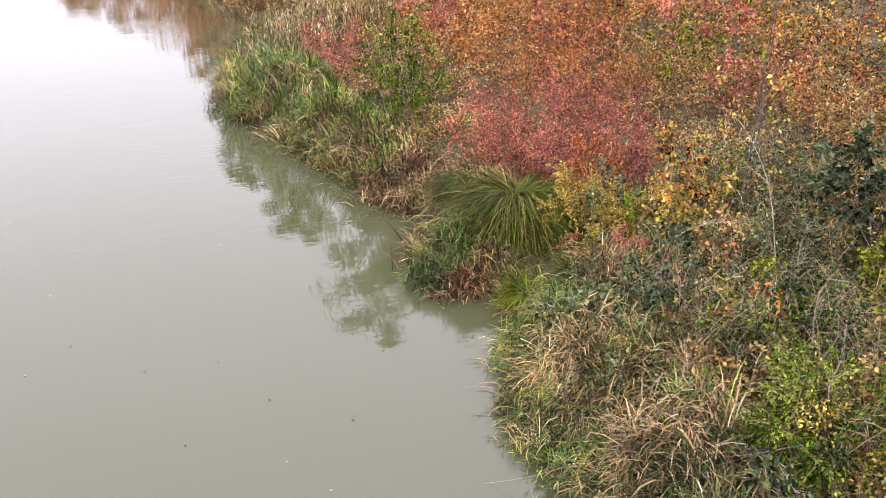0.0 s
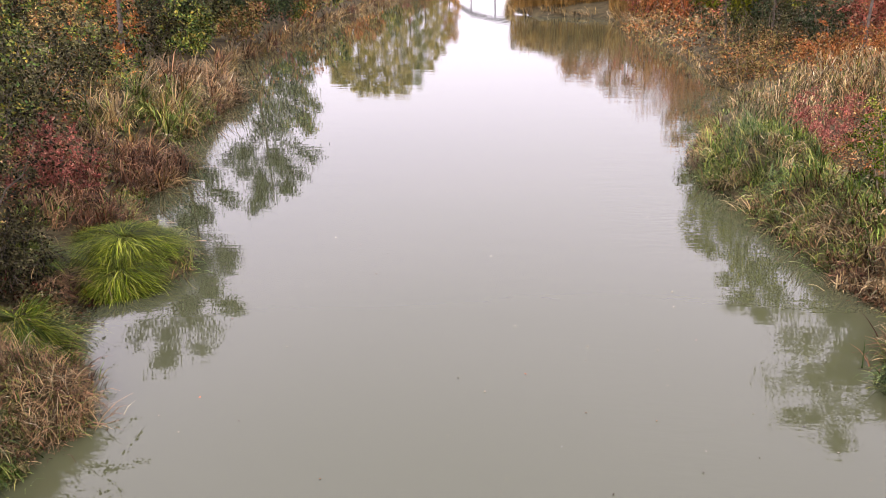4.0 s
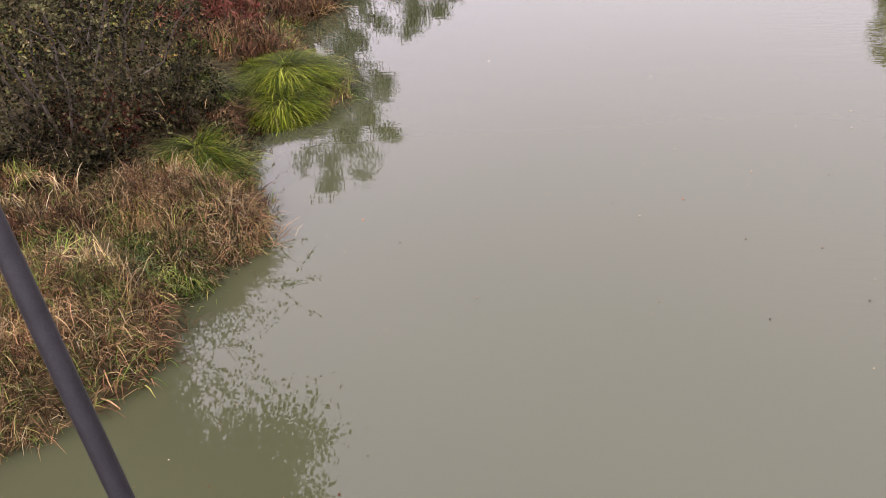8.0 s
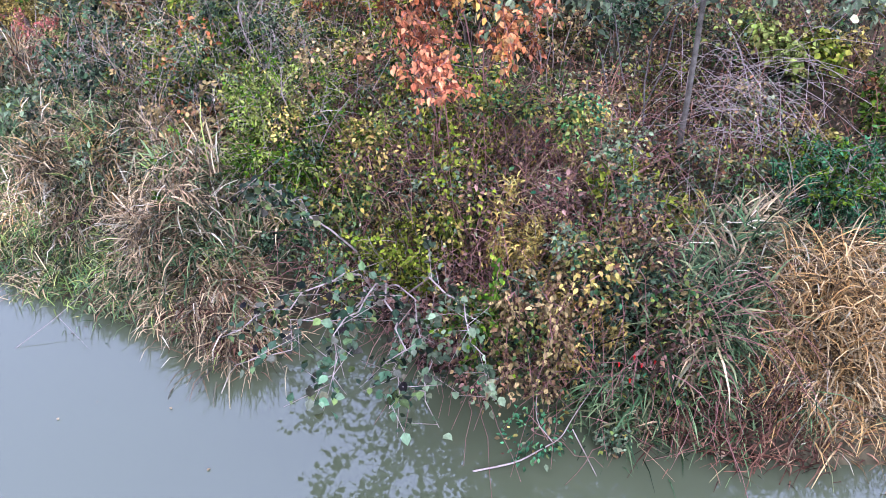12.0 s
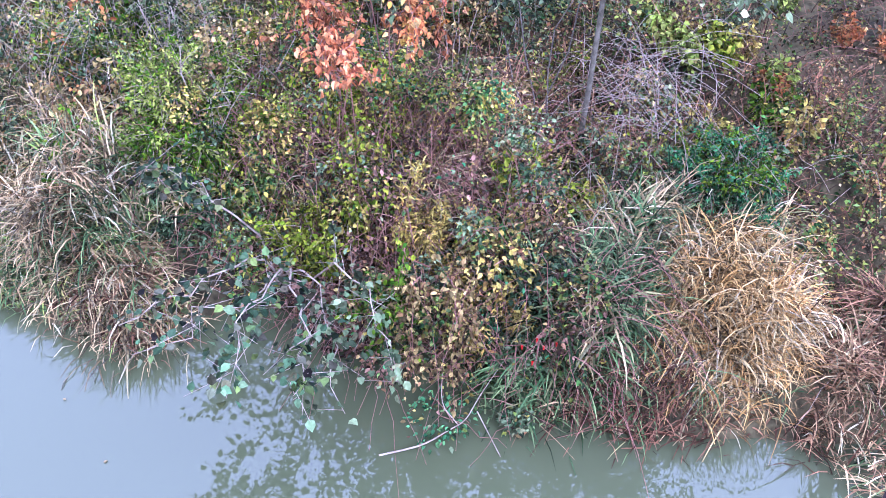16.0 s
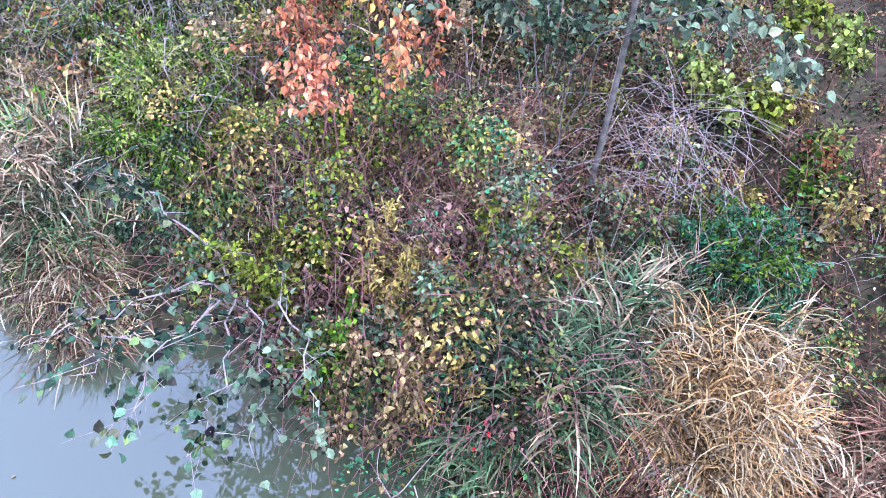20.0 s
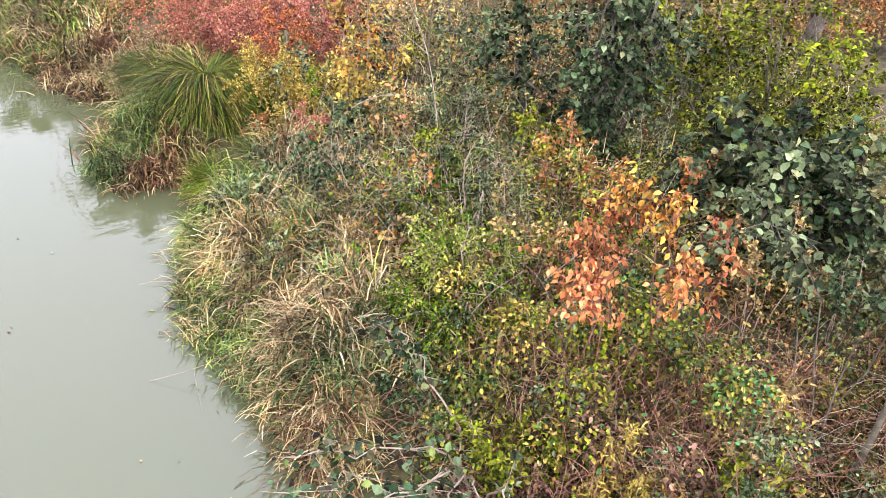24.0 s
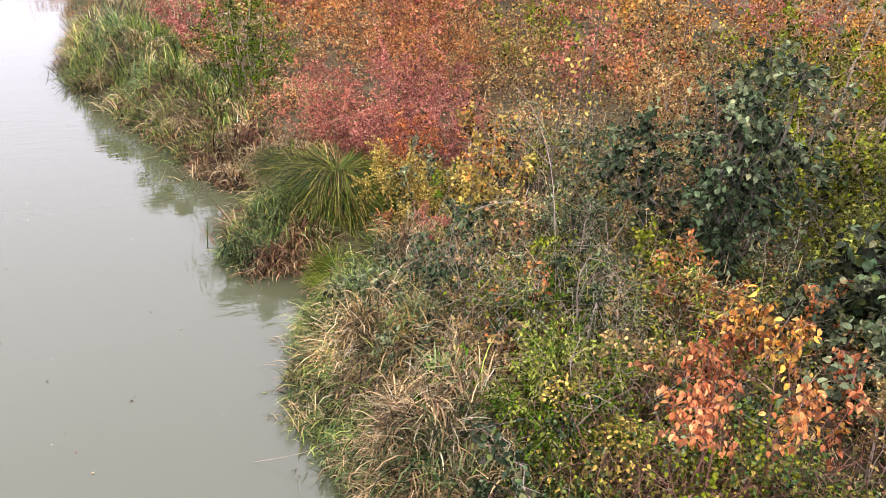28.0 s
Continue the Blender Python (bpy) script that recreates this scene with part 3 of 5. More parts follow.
def carpet(x, y, rx, ry, h, mats, label, name="undergrowth", n=4000, size=0.055, seed=0, category="undergrowth", slim=1.0, lump=0.0, stalks=14, far=False, dry=STRAW):
    """Low tangled leafy growth over an oval of the bank: many small humps, each mostly of one kind of leaf, with dark gaps between."""
    g = np.random.default_rng(seed * 32452843 + 7)
    z = float(ground_z(x, y))
    root = thing(name, x, y, z, label, category, kind="stuff")
    lump = lump or max(0.17, size * 4.6)
    c = max(10, int(math.pi * rx * ry / (1.1 * lump * lump)))
    ph, rad = g.uniform(0, 2 * math.pi, c), np.sqrt(g.random(c))
    cx, cy = rx * rad * np.cos(ph), ry * rad * np.sin(ph)
    lr = lump * g.uniform(0.55, 1.35, c)
    edge = np.clip(1.5 * (1 - rad ** 2) + 0.2, 0.15, 1)
    base = np.maximum(ground_z(x + cx, y + cy), 0.02) - z
    top = h * edge * g.uniform(0.2, 1.15, c)
    order = g.permutation(c)
    done = 0.0
    for mat, share in mats:
        mine = order[int(done * c): max(int((done + share) * c), int(done * c) + 1)]
        done += share
        k = int(n * share)
        who = mine[g.integers(0, len(mine), k)]
        stray = g.random(k) < 0.22
        who = np.where(stray, g.integers(0, c, k), who)
        ball = unit(g.normal(0, 1, (k, 3)) * (1, 1, 0.8) + (0, 0, 0.7))
        ball[:, 2] = np.abs(ball[:, 2])
        high = np.minimum(top[who], lr[who] * 1.1)
        shell = g.uniform(0.35, 1.12, k) ** 0.6
        at = np.stack([cx[who] + lr[who] * shell * ball[:, 0], cy[who] + lr[who] * shell * ball[:, 1],
                       base[who] + top[who] - high + high * shell * ball[:, 2] + g.normal(0, 0.3 * size, k)], 1)
        sag = g.random(k) < 0.2
        at[:, 2] -= np.where(sag, g.random(k) * (top[who] - high), 0)
        at[:, 2] = np.maximum(at[:, 2], np.maximum(ground_z(x + at[:, 0], y + at[:, 1]), 0.01) - z + 0.01)
        way = unit(ball * (1, 1, 0.2) + g.normal(0, 0.6, (k, 3)) - (0, 0, 0.25))
        pb = Pieces()
        leaves(pb, at, way, unit(np.array([0, 0, 0.8]) + ball * 0.6 + g.normal(0, 0.6, (k, 3))), size * g.uniform(0.5, 1.3, k), slim, far)
        part("foliage", pb, mat, root, kind="stuff")
    if stalks:
        k = n // stalks
        who = g.integers(0, c, k)
        px, py = cx[who] + g.normal(0, lump * 0.7, k), cy[who] + g.normal(0, lump * 0.7, k)
        pb = Pieces()
        blades(pb, np.stack([px, py, base[who] + top[who] * g.uniform(0.5, 1.02, k)], 1), g.uniform(0, 2 * math.pi, k), g.uniform(0.08, 0.28, k), g.uniform(0.0, 1.3, k), g.uniform(0.2, 1.8, k),
               g.uniform(0.003, 0.008, k) * (size / 0.04), 3)
        part("dry_stalk", pb, dry, root, "thin dry stalks", kind="stuff")
    k = max(12, n // (140 if far else 40))
    who = g.integers(0, c, k)
    az, ln = g.uniform(0, 2 * math.pi, k), g.uniform(0.3, 0.9, k)
    s = np.linspace(0, 1, 6)
    line = np.stack([cx[who][:, None] + np.cos(az)[:, None] * ln[:, None] * s, cy[who][:, None] + np.sin(az)[:, None] * ln[:, None] * s,
                     (base[who] + 0.25 * top[who])[:, None] + (top[who] * g.uniform(0.5, 0.95, k))[:, None] * np.sin(s * 2.7)[None]], 2)
    line[:, 1:-1] += g.normal(0, 0.012, (k, 4, 3))
    pb = Pieces()
    tubes(pb, line, np.full(k, 0.0026), np.full(k, 0.0012), 3)
    part("bramble_cane", pb, TWIG if seed % 2 else RED_TWIG, root, kind="stuff")
    return root


def tree(x, y, h, r, leaf, label, name="tree", bare=0.3, limbs=9, twigs=26, per=12, size=0.14, seed=0, trunk=0.12, group="", lean=(0, 0), slim=1.0, far=False, bark=BARK):
    """A tree: tapered trunk, limbs rising from it, and a crown of leaves on the limbs' twigs."""
    g = np.random.default_rng(seed * 611953 + 17)
    z = float(ground_z(x, y))
    root = thing(name, x, y, z, label, "tree", group)
    t = np.linspace(0, 1, 9)
    line = np.stack([lean[0] * t + 0.02 * h * np.sin(3 * t + seed), lean[1] * t + 0.02 * h * np.sin(2.3 * t + 2 * seed), h * 0.97 * t - 0.1], 1)
    pb = Pieces()
    tubes(pb, line[None], [trunk], [trunk * 0.12], 8)
    part("trunk", pb, bark, root)
    crown, fine = Pieces(), Pieces()
    for i in range(limbs):
        u0 = bare + (0.97 - bare) * (i + g.random() * 0.6) / limbs
        start = np.array([np.interp(u0, t, line[:, c]) for c in range(3)])
        az = 2.399 * i + g.uniform(-0.4, 0.4)
        k = (u0 - bare) / (1 - bare)
        reach = r * (0.35 + 0.65 * math.sin(math.pi * min(0.95, 0.22 + 0.75 * k))) * g.uniform(0.75, 1.15)
        s = np.linspace(0, 1, 6)
        limb = start + np.stack([np.cos(az) * reach * s, np.sin(az) * reach * s, reach * (0.75 * s - 0.2 * s ** 2)], 1)
        limb[1:] += g.normal(0, 0.05 * r, (5, 3))
        lb = Pieces()
        tubes(lb, limb[None], [trunk * 0.42 * (1 - 0.6 * k)], [trunk * 0.06], 5)
        tt = 0.2 + 0.8 * g.random(twigs) ** 0.7
        st = np.stack([np.interp(tt, s, limb[:, c]) for c in range(3)], 1)
        way = unit(g.normal(0, 0.7, (twigs, 3)) + (0.5 * np.cos(az), 0.5 * np.sin(az), 0.2))
        ln = r * g.uniform(0.15, 0.4, twigs)
        q = np.linspace(0, 1, 4)
        tw = st[:, None] + way[:, None] * (ln[:, None] * q)[..., None]
        tw[..., 2] -= 0.3 * ln[:, None] * q[None] ** 2
        if not far:
            tubes(fine, tw, np.full(twigs, trunk * 0.07), np.full(twigs, trunk * 0.02), 3)
        part("limb", lb, BARK, root)
        m = twigs * per
        who = np.repeat(np.arange(twigs), per)
        u = g.random(m)
        sg = np.minimum((u * 3).astype(int), 2)
        fr = (u * 3 - sg)[:, None]
        at = tw[who, sg] * (1 - fr) + tw[who, sg + 1] * fr + g.normal(0, max(size * 0.8, 0.09 * r if far else 0), (m, 3))
        leaves(crown, at, unit(g.normal(0, 1, (m, 3)) - (0, 0, 0.4)), unit(g.normal(0, 0.6, (m, 3)) + (0, 0, 1)), size * g.uniform(0.6, 1.3, m), slim, far)
    if fine.n:
        part("twig", fine, BARK, root, kind="stuff")
    part("crown", crown, leaf, root, kind="stuff")
    return root


def reeds(x, y, rx, ry, h, label, n=500, seed=0, plumes=True, width=0.018, mats=((REED, 1.0),), name="reed_bed"):
    """Upright reeds with narrow leaves and feathery brown heads."""
    g = np.random.default_rng(seed * 86028121 + 1)
    z = float(ground_z(x, y))
    root = thing(name, x, y, z, label, "reeds", kind="stuff")
    for mat, share in mats:
        k = int(n * share)
        ph, rad = g.uniform(0, 2 * math.pi, k), np.sqrt(g.random(k))
        at = np.stack([rx * rad * np.cos(ph), ry * rad * np.sin(ph)], 1)
        zz = np.maximum(ground_z(x + at[:, 0], y + at[:, 1]), -0.1) - z - 0.03
        at = np.column_stack([at, zz])
        hh = h * (0.62 + 0.46 * np.sqrt(g.random(k))) * (0.9 + 0.1 * np.sin(at[:, 0] * 2.1 + at[:, 1]))
        az = g.uniform(0, 2 * math.pi, k)
        pb = Pieces()
        blades(pb, at, az, hh, np.full(k, 1.5) + g.normal(0, 0.13, k), g.uniform(0.05, 0.7, k), np.full(k, width * 0.6), 3)
        part("reed_stalk", pb, mat, root, kind="stuff")
        pb = Pieces()
        for lev in (0.4, 0.6, 0.8):
            p = at.copy()
            p[:, 2] += hh * lev
            blades(pb, p, g.uniform(0, 2 * math.pi, k), 0.28 * h * g.uniform(0.7, 1.2, k), g.uniform(0.8, 1.3, k), g.uniform(0.8, 2.0, k), np.full(k, width), 3)
        part("foliage", pb, mat, root, kind="stuff")
        if plumes:
            p = at[: k // 2].copy()
            p[:, 2] += hh[: k // 2] * 0.93
            pb = Pieces()
            for _ in range(3):
                blades(pb, p + g.normal(0, 0.015, p.shape), az[: k // 2] + g.normal(0, 0.7, k // 2), 0.13 * h * g.uniform(0.6, 1.1, k // 2), g.uniform(0.7, 1.4, k // 2),
                       g.uniform(0.5, 1.8, k // 2), np.full(k // 2, width * 1.1), 3)
            part("plume", pb, STRAW, root, "feathery straw-brown seed heads", kind="stuff")
    return root


def fringe(bank_y, bank_x, side, y0, y1, mats, label, n=500, h=0.4, seed=0, width=0.01):
    """Grass and weeds hanging over the waterline along a stretch of the bank."""
    g = np.random.default_rng(seed * 2750159 + 13)
    ym = (y0 + y1) / 2
    xm = float(np.interp(ym, bank_y, bank_x))
    root = thing("waterside_grass", xm, ym, 0, label, "grass", kind="stuff")
    for mat, share in mats:
        k = int(n * share)
        c = max(5, k // 14)
        cy, cd = g.uniform(y0, y1, c), g.uniform(-0.06, 0.45, c)
        ca, ch = g.normal(0, 0.6, c), g.uniform(0.5, 1.35, c)
        who = g.integers(0, c, k)
        py = cy[who] + g.normal(0, 0.09, k) * (1 + h)
        px = np.interp(py, bank_y, bank_x) + side * (cd[who] + g.normal(0, 0.06, k))
        az = (math.pi if side > 0 else 0) + 1.5 * ca[who] + g.normal(0, 0.8, k)
        zz = np.maximum(ground_z(px, py), -0.05) - 0.02
        pb = Pieces()
        blades(pb, np.stack([px - xm, py - ym, zz], 1), az, h * ch[who] * g.uniform(0.4, 1.0, k), g.uniform(0.0, 1.4, k), g.uniform(0.6, 2.4, k), width * g.uniform(0.6, 1.4, k), 3)
        part("foliage", pb, mat, root, kind="stuff")
    return root


def dead_branch(lines, label, radius=0.008, name="dead_branch", mat=None):
    """Bare branch with forks, each a row of points."""
    p0 = lines[0][0]
    root = thing(name, *p0, label, "branch")
    for k, line in enumerate(lines):
        p = np.array(line, float) - p0
        q = np.linspace(0, len(p) - 1, 3 * len(p))
        p = np.stack([np.interp(q, np.arange(len(p)), p[:, c]) for c in range(3)], 1)
        p[1:-1] = (p[:-2] + p[1:-1] + p[2:]) / 3
        b = Pieces()
        tubes(b, p[None], [radius * (1 if k == 0 else 0.6)], [radius * 0.3], 6)
        part("limb" if k == 0 else "fork", b, mat or TWIG, root)
    return root


# ---- the bridge the camera stands on: only a brace and a girder's edge come into view ----
footbridge = thing("footbridge", 0, 0, 2.07, "steel footbridge with an oxide-red girder and dark grey braces", "footbridge")
u = Vector((0.93, -0.37, 0)).normalized()
side = Vector((-u.y, u.x, 0))
foot = Vector((1.508, -0.733, 0.28))
prof = [(-0.16, 0), (0, 0), (0, -0.014), (-0.07, -0.02), (-0.07, -0.26), (0, -0.266), (0, -0.28), (-0.16, -0.28), (-0.16, -0.266), (-0.09, -0.26), (-0.09, -0.02), (-0.16, -0.014)]
ring = [[foot + u * s + side * p + Vector((0, 0, q)) for p, q in prof] for s in (-9.0, 12.0)]
k = len(prof)
b = Pieces()
b.add(np.array(ring).reshape(-1, 3), [(i, (i + 1) % k, k + (i + 1) % k, k + i) for i in range(k)])
part("girder", b, RUST_PAINT, footbridge, "oxide-red painted steel girder", False)
for nm, p, q, rad, lab in (("brace", (-1.752, 1.170, 1.760), (-1.405, 0.907, 0.270), 0.0225, "dark grey painted steel tube"),
                           ("outrigger", (-1.405, 0.907, 0.285), (-1.3, 0.38, 0.27), 0.02, "short dark steel arm")):
    b = Pieces()
    tubes(b, np.linspace(p, q, 5)[None], [rad], [rad], 18)
    part(nm, b, STEEL, footbridge, lab)

# ---- right bank, along the water, far to near ----
G1 = ((GRASS, 0.5), (STRAW, 0.22), (BLUEGREEN, 0.28))
mat_of_grass(3.6, 15.4, 0.95, 1.9, 0.75, G1, "long green and straw grass hanging over the water's edge", n=5000, seed=1, blade=0.36, width=0.012, lean=3.6)
reeds(4.5, 17.6, 0.9, 1.5, 0.95, "pale reeds with feathery heads at the waterside", 300, 2, width=0.013, mats=((STRAW, 0.6), (BLUEGREEN, 0.4)))
shrub(4.75, 15.2, 1.25, 0.95, CRIMSON, "spindle_shrub", "crimson autumn spindle bush above the waterside grass", stems=8, twigs=30, per=26, size=0.036, seed=3, bark=RED_TWIG, far=True)
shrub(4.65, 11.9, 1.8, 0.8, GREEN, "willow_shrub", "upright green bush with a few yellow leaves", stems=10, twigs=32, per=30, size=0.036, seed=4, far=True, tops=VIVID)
shrub(4.85, 9.1, 1.35, 0.85, PINKRED, "spindle_shrub", "pink-red autumn spindle bush", stems=11, twigs=38, per=34, size=0.027, seed=5, bark=RED_TWIG, far=True)
shrub(7.0, 10.3, 1.2, 1.25, RUST, "spindle_shrub", "rust-red autumn spindle bush", stems=10, twigs=36, per=30, size=0.033, seed=6, bark=RED_TWIG, far=True)
shrub(5.1, 7.45, 1.2, 0.42, SALMON, "spindle_shrub", "salmon-orange autumn bush among crimson ones", stems=7, twigs=26, per=22, size=0.028, seed=7, bark=RED_TWIG, far=True)
shrub(5.0, 8.15, 0.95, 0.62, CRIMSON, "spindle_shrub", "low crimson autumn spindle bush", stems=9, twigs=32, per=34, size=0.026, seed=108, bark=RED_TWIG, far=True)
shrub(5.6, 7.5, 1.35, 0.62, CRIMSON, "spindle_shrub", "crimson autumn spindle bush", stems=9, twigs=32, per=34, size=0.026, seed=8, bark=RED_TWIG, far=True)
shrub(6.0, 9.2, 1.5, 0.95, CRIMSON, "spindle_shrub", "dusky crimson autumn spindle bush", stems=10, twigs=34, per=32, size=0.03, seed=208, bark=RED_TWIG, far=True)
shrub(8.1, 10.2, 1.4, 1.1, OLIVE, "dogwood_shrub", "gold-brown bush behind the spindle bushes", stems=9, twigs=30, per=24, size=0.034, seed=308, bark=RED_TWIG, far=True)
shrub(7.4, 12.6, 1.8, 1.3, RUST, "dogwood_shrub", "rust-brown bush thinning in autumn", stems=9, twigs=34, per=26, size=0.036, seed=9, bark=RED_TWIG, far=True)
shrub(8.9, 14.2, 2.0, 1.5, RUST, "dogwood_shrub", "broad rust-brown bush thinning in autumn", stems=10, twigs=34, per=26, size=0.036, seed=109, bark=RED_TWIG, far=True)
mat_of_grass(3.85, 12.4, 0.7, 1.2, 0.7, ((GRASS, 0.42), (BLUEGREEN, 0.22), (STRAW, 0.2), (BROWN, 0.16)), "green and withered grass on the water's edge", n=3200, seed=110, blade=0.36, lean=3.6, width=0.014)
mat_of_grass(3.85, 11.0, 0.6, 0.8, 0.6, ((GRASS, 0.45), (STRAW, 0.3), (BROWN, 0.25)), "green and withered grass below a green bush", n=2000, seed=10, lean=3.6, width=0.013)
mat_of_grass(3.85, 10.0, 0.55, 0.7, 0.6, ((STRAW, 0.5), (BROWN, 0.5)), "withered tawny grass drooping to the water", n=2000, seed=11, lean=3.6, width=0.013)
mat_of_grass(4.3, 9.0, 0.5, 0.6, 0.7, ((STRAW, 0.6), (BROWN, 0.4)), "withered straw grass beside a large sedge", n=1500, seed=12, lean=3.4, width=0.012)
tussock(4.3, 7.75, 0.66, 0.5, SEDGE, "large dark green sedge tussock with yellowing blades combed outward", n=3000, seed=13, width=0.011, skirt=SEDGE, wild=0.45, rise=(-0.1, 0.85), bend=(0.7, 2.1), foot=0.45, dome=0.7, streak=OLIVE)
tussock(4.05, 8.45, 0.55, 0.45, SEDGE, "dark green sedge tussock behind a larger one", n=1300, seed=113, width=0.009, skirt=STRAW)
mat_of_grass(3.4, 7.5, 0.6, 0.45, 0.6, ((BLUEGREEN, 0.75), (GRASS, 0.25)), "low blue-green grass clump at the water", n=2600, blade=0.17, seed=14, lean=3.6, width=0.010)
mat_of_grass(3.4, 7.15, 0.55, 0.25, 0.45, ((BROWN, 0.5), (TAWNY, 0.25), (STRAW, 0.25)), "brown withered grass drooping over the water", n=1500, seed=114, lean=-1.9, width=0.012)
tussock(3.68, 6.45, 0.34, 0.25, BRIGHTSEDGE, "small bright green sedge tussock by the water", n=800, seed=15, width=0.006, wild=0.5, skirt=STRAW)
tussock(4.0, 6.0, 0.45, 0.4, SEDGE, "green sedge tussock with yellowing blades", n=800, seed=16, width=0.007, wild=0.5, skirt=STRAW)
shrub(4.72, 7.15, 0.78, 0.56, YELLOW, "low_shrub", "low sprawling shrub with tiny yellow leaves", stems=12, twigs=36, per=40, size=0.02, seed=17, far=True, low=0.5)
shrub(4.85, 6.5, 0.8, 0.45, YELLOW, "low_shrub", "low shrub with tiny yellow leaves beside a hazel", stems=12, twigs=34, per=38, size=0.02, seed=217, far=True, low=0.5)
shrub(5.0, 5.9, 1.5, 0.45, YELLOW, "hazel_sapling", "hazel sapling with golden yellow leaves", "sapling", stems=8, twigs=26, per=16, size=0.045, seed=18, tops=AMBER)
shrub(4.45, 5.75, 0.6, 0.4, PINKRED, "low_shrub", "low red-orange withered shrub beside a sedge", stems=7, twigs=26, per=14, size=0.026, seed=19, bark=RED_TWIG)
shrub(4.4, 6.6, 0.4, 0.35, RUST, "low_shrub", "low rust-brown withered weeds below a yellow shrub", stems=7, twigs=22, per=14, size=0.026, seed=219, bark=RED_TWIG)
mat_of_grass(3.4, 5.5, 0.55, 0.6, 0.55, ((GRASS, 0.6), (BLUEGREEN, 0.25), (STRAW, 0.15)), "green water-grass trailing into the river", n=3000, blade=0.17, width=0.009, seed=20, lean=3.3)
mat_of_grass(3.45, 4.5, 0.72, 1.0, 0.78, ((STRAW, 0.64), (BLUEGREEN, 0.12), (GOLD, 0.12), (GRASS, 0.12)), "tangled straw and grey-green reed grass leaning to the water", n=8200, blade=0.2, seed=21, lean=3.6, width=0.009)
mat_of_grass(2.8, 4.35, 0.38, 0.95, 0.32, ((GRASS, 0.3), (BLUEGREEN, 0.5), (STRAW, 0.2)), "low green grass trailing into the water", n=3600, seed=222, lean=3.4, width=0.008, blade=0.15)
mat_of_grass(2.75, 3.2, 0.3, 0.45, 0.3, ((STRAW, 0.5), (GRASS, 0.3), (BROWN, 0.2)), "withered grass trailing into the water", n=1400, seed=223, lean=3.6, width=0.008, blade=0.16)
mat_of_grass(3.05, 3.35, 0.5, 0.6, 0.95, ((STRAW, 0.62), (TAWNY, 0.08), (BLUEGREEN, 0.2), (GRASS, 0.1)), "withered straw grass drooping into the river", n=4400, blade=0.2, seed=22, lean=3.8, width=0.009)
mat_of_grass(4.4, 5.6, 0.7, 0.8, 0.8, ((STRAW, 0.55), (GRASS, 0.25), (OLIVE, 0.2)), "dry tawny grass stalks among weeds", n=2400, blade=0.2, width=0.008, seed=23)
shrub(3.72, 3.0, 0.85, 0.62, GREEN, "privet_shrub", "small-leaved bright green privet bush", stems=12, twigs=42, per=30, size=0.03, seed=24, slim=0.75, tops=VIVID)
shrub(4.3, 3.7, 1.1, 0.7, BRAMBLE, "privet_shrub", "dull green privet sprays", stems=9, twigs=36, per=26, size=0.03, seed=224, slim=0.7, tops=GREYGREEN)
shrub(5.1, 4.6, 0.95, 0.55, GREYGREEN, "willow_shrub", "upright grey-green willow shoots", stems=6, twigs=26, per=22, size=0.036, seed=124, slim=0.6)
arching(3.9, 1.95, [[(3.7, 1.85, 1.5), (3.5, 1.72, 1.82), (3.3, 1.62, 1.7)], [(3.8, 1.9, 1.45), (3.62, 1.9, 1.8), (3.4, 1.85, 1.6)], [(3.85, 2.0, 1.5), (3.75, 2.05, 1.85), (3.6, 2.02, 1.7)], [(3.95, 2.05, 1.5), (4.1, 2.15, 1.75), (4.18, 2.1, 1.6)]],
        [ORANGE], "dogwood with drooping coral-orange leaves", per=80, size=0.042, seed=25)
arching(4.3, 1.75, [[(4.2, 1.88, 1.6), (4.15, 1.95, 1.95), (4.05, 2.0, 2.05), (3.92, 2.02, 1.9)], [(4.2, 1.8, 1.6), (4.2, 1.85, 2.05), (4.1, 1.75, 1.85), (3.95, 1.55, 1.5)], [(4.3, 1.7, 1.6), (4.3, 1.6, 1.95), (4.1, 1.4, 1.8), (3.95, 1.3, 1.5)], [(4.1, 1.7, 1.5), (3.9, 1.5, 1.85), (3.7, 1.4, 1.65)]],
        [AMBER, AMBER, ORANGE, RUST], "dogwood with arching amber and orange sprays", per=64, size=0.044, seed=26)
# The alder's paler tops put the light on its upper leaves into their colour.
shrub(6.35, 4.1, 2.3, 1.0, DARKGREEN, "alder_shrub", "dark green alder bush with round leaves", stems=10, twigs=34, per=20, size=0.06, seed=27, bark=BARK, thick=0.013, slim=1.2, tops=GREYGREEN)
shrub(7.4, 2.8, 1.9, 1.0, LIME, "hazel_shrub", "yellow-green hazel bush between the alders", stems=10, twigs=32, per=24, size=0.045, seed=28, bark=BARK, thick=0.012)
shrub(5.95, 2.05, 1.35, 0.85, GREYGREEN, "alder_shrub", "grey-green alder bush with broad round leaves", stems=12, twigs=34, per=20, size=0.075, seed=128, bark=BARK, slim=1.35, tops=PALELEAF)
shrub(6.9, 2.75, 1.15, 0.75, VIVID, "hazel_shrub", "vivid yellow-green hazel shoots between the alders", stems=10, twigs=30, per=24, size=0.045, seed=328, bark=BARK)
shrub(3.22, 1.85, 0.8, 0.42, LIME, "bramble_clump", "yellow-green leafy bramble clump", "bramble", stems=8, twigs=24, per=16, size=0.034, seed=428, thick=0.006)
shrub(2.98, 1.6, 0.85, 0.36, WITHERED, "bramble_clump", "withered mauve-brown bramble clump above the water", "bramble", stems=9, twigs=24, per=14, size=0.034, seed=528, thick=0.006)
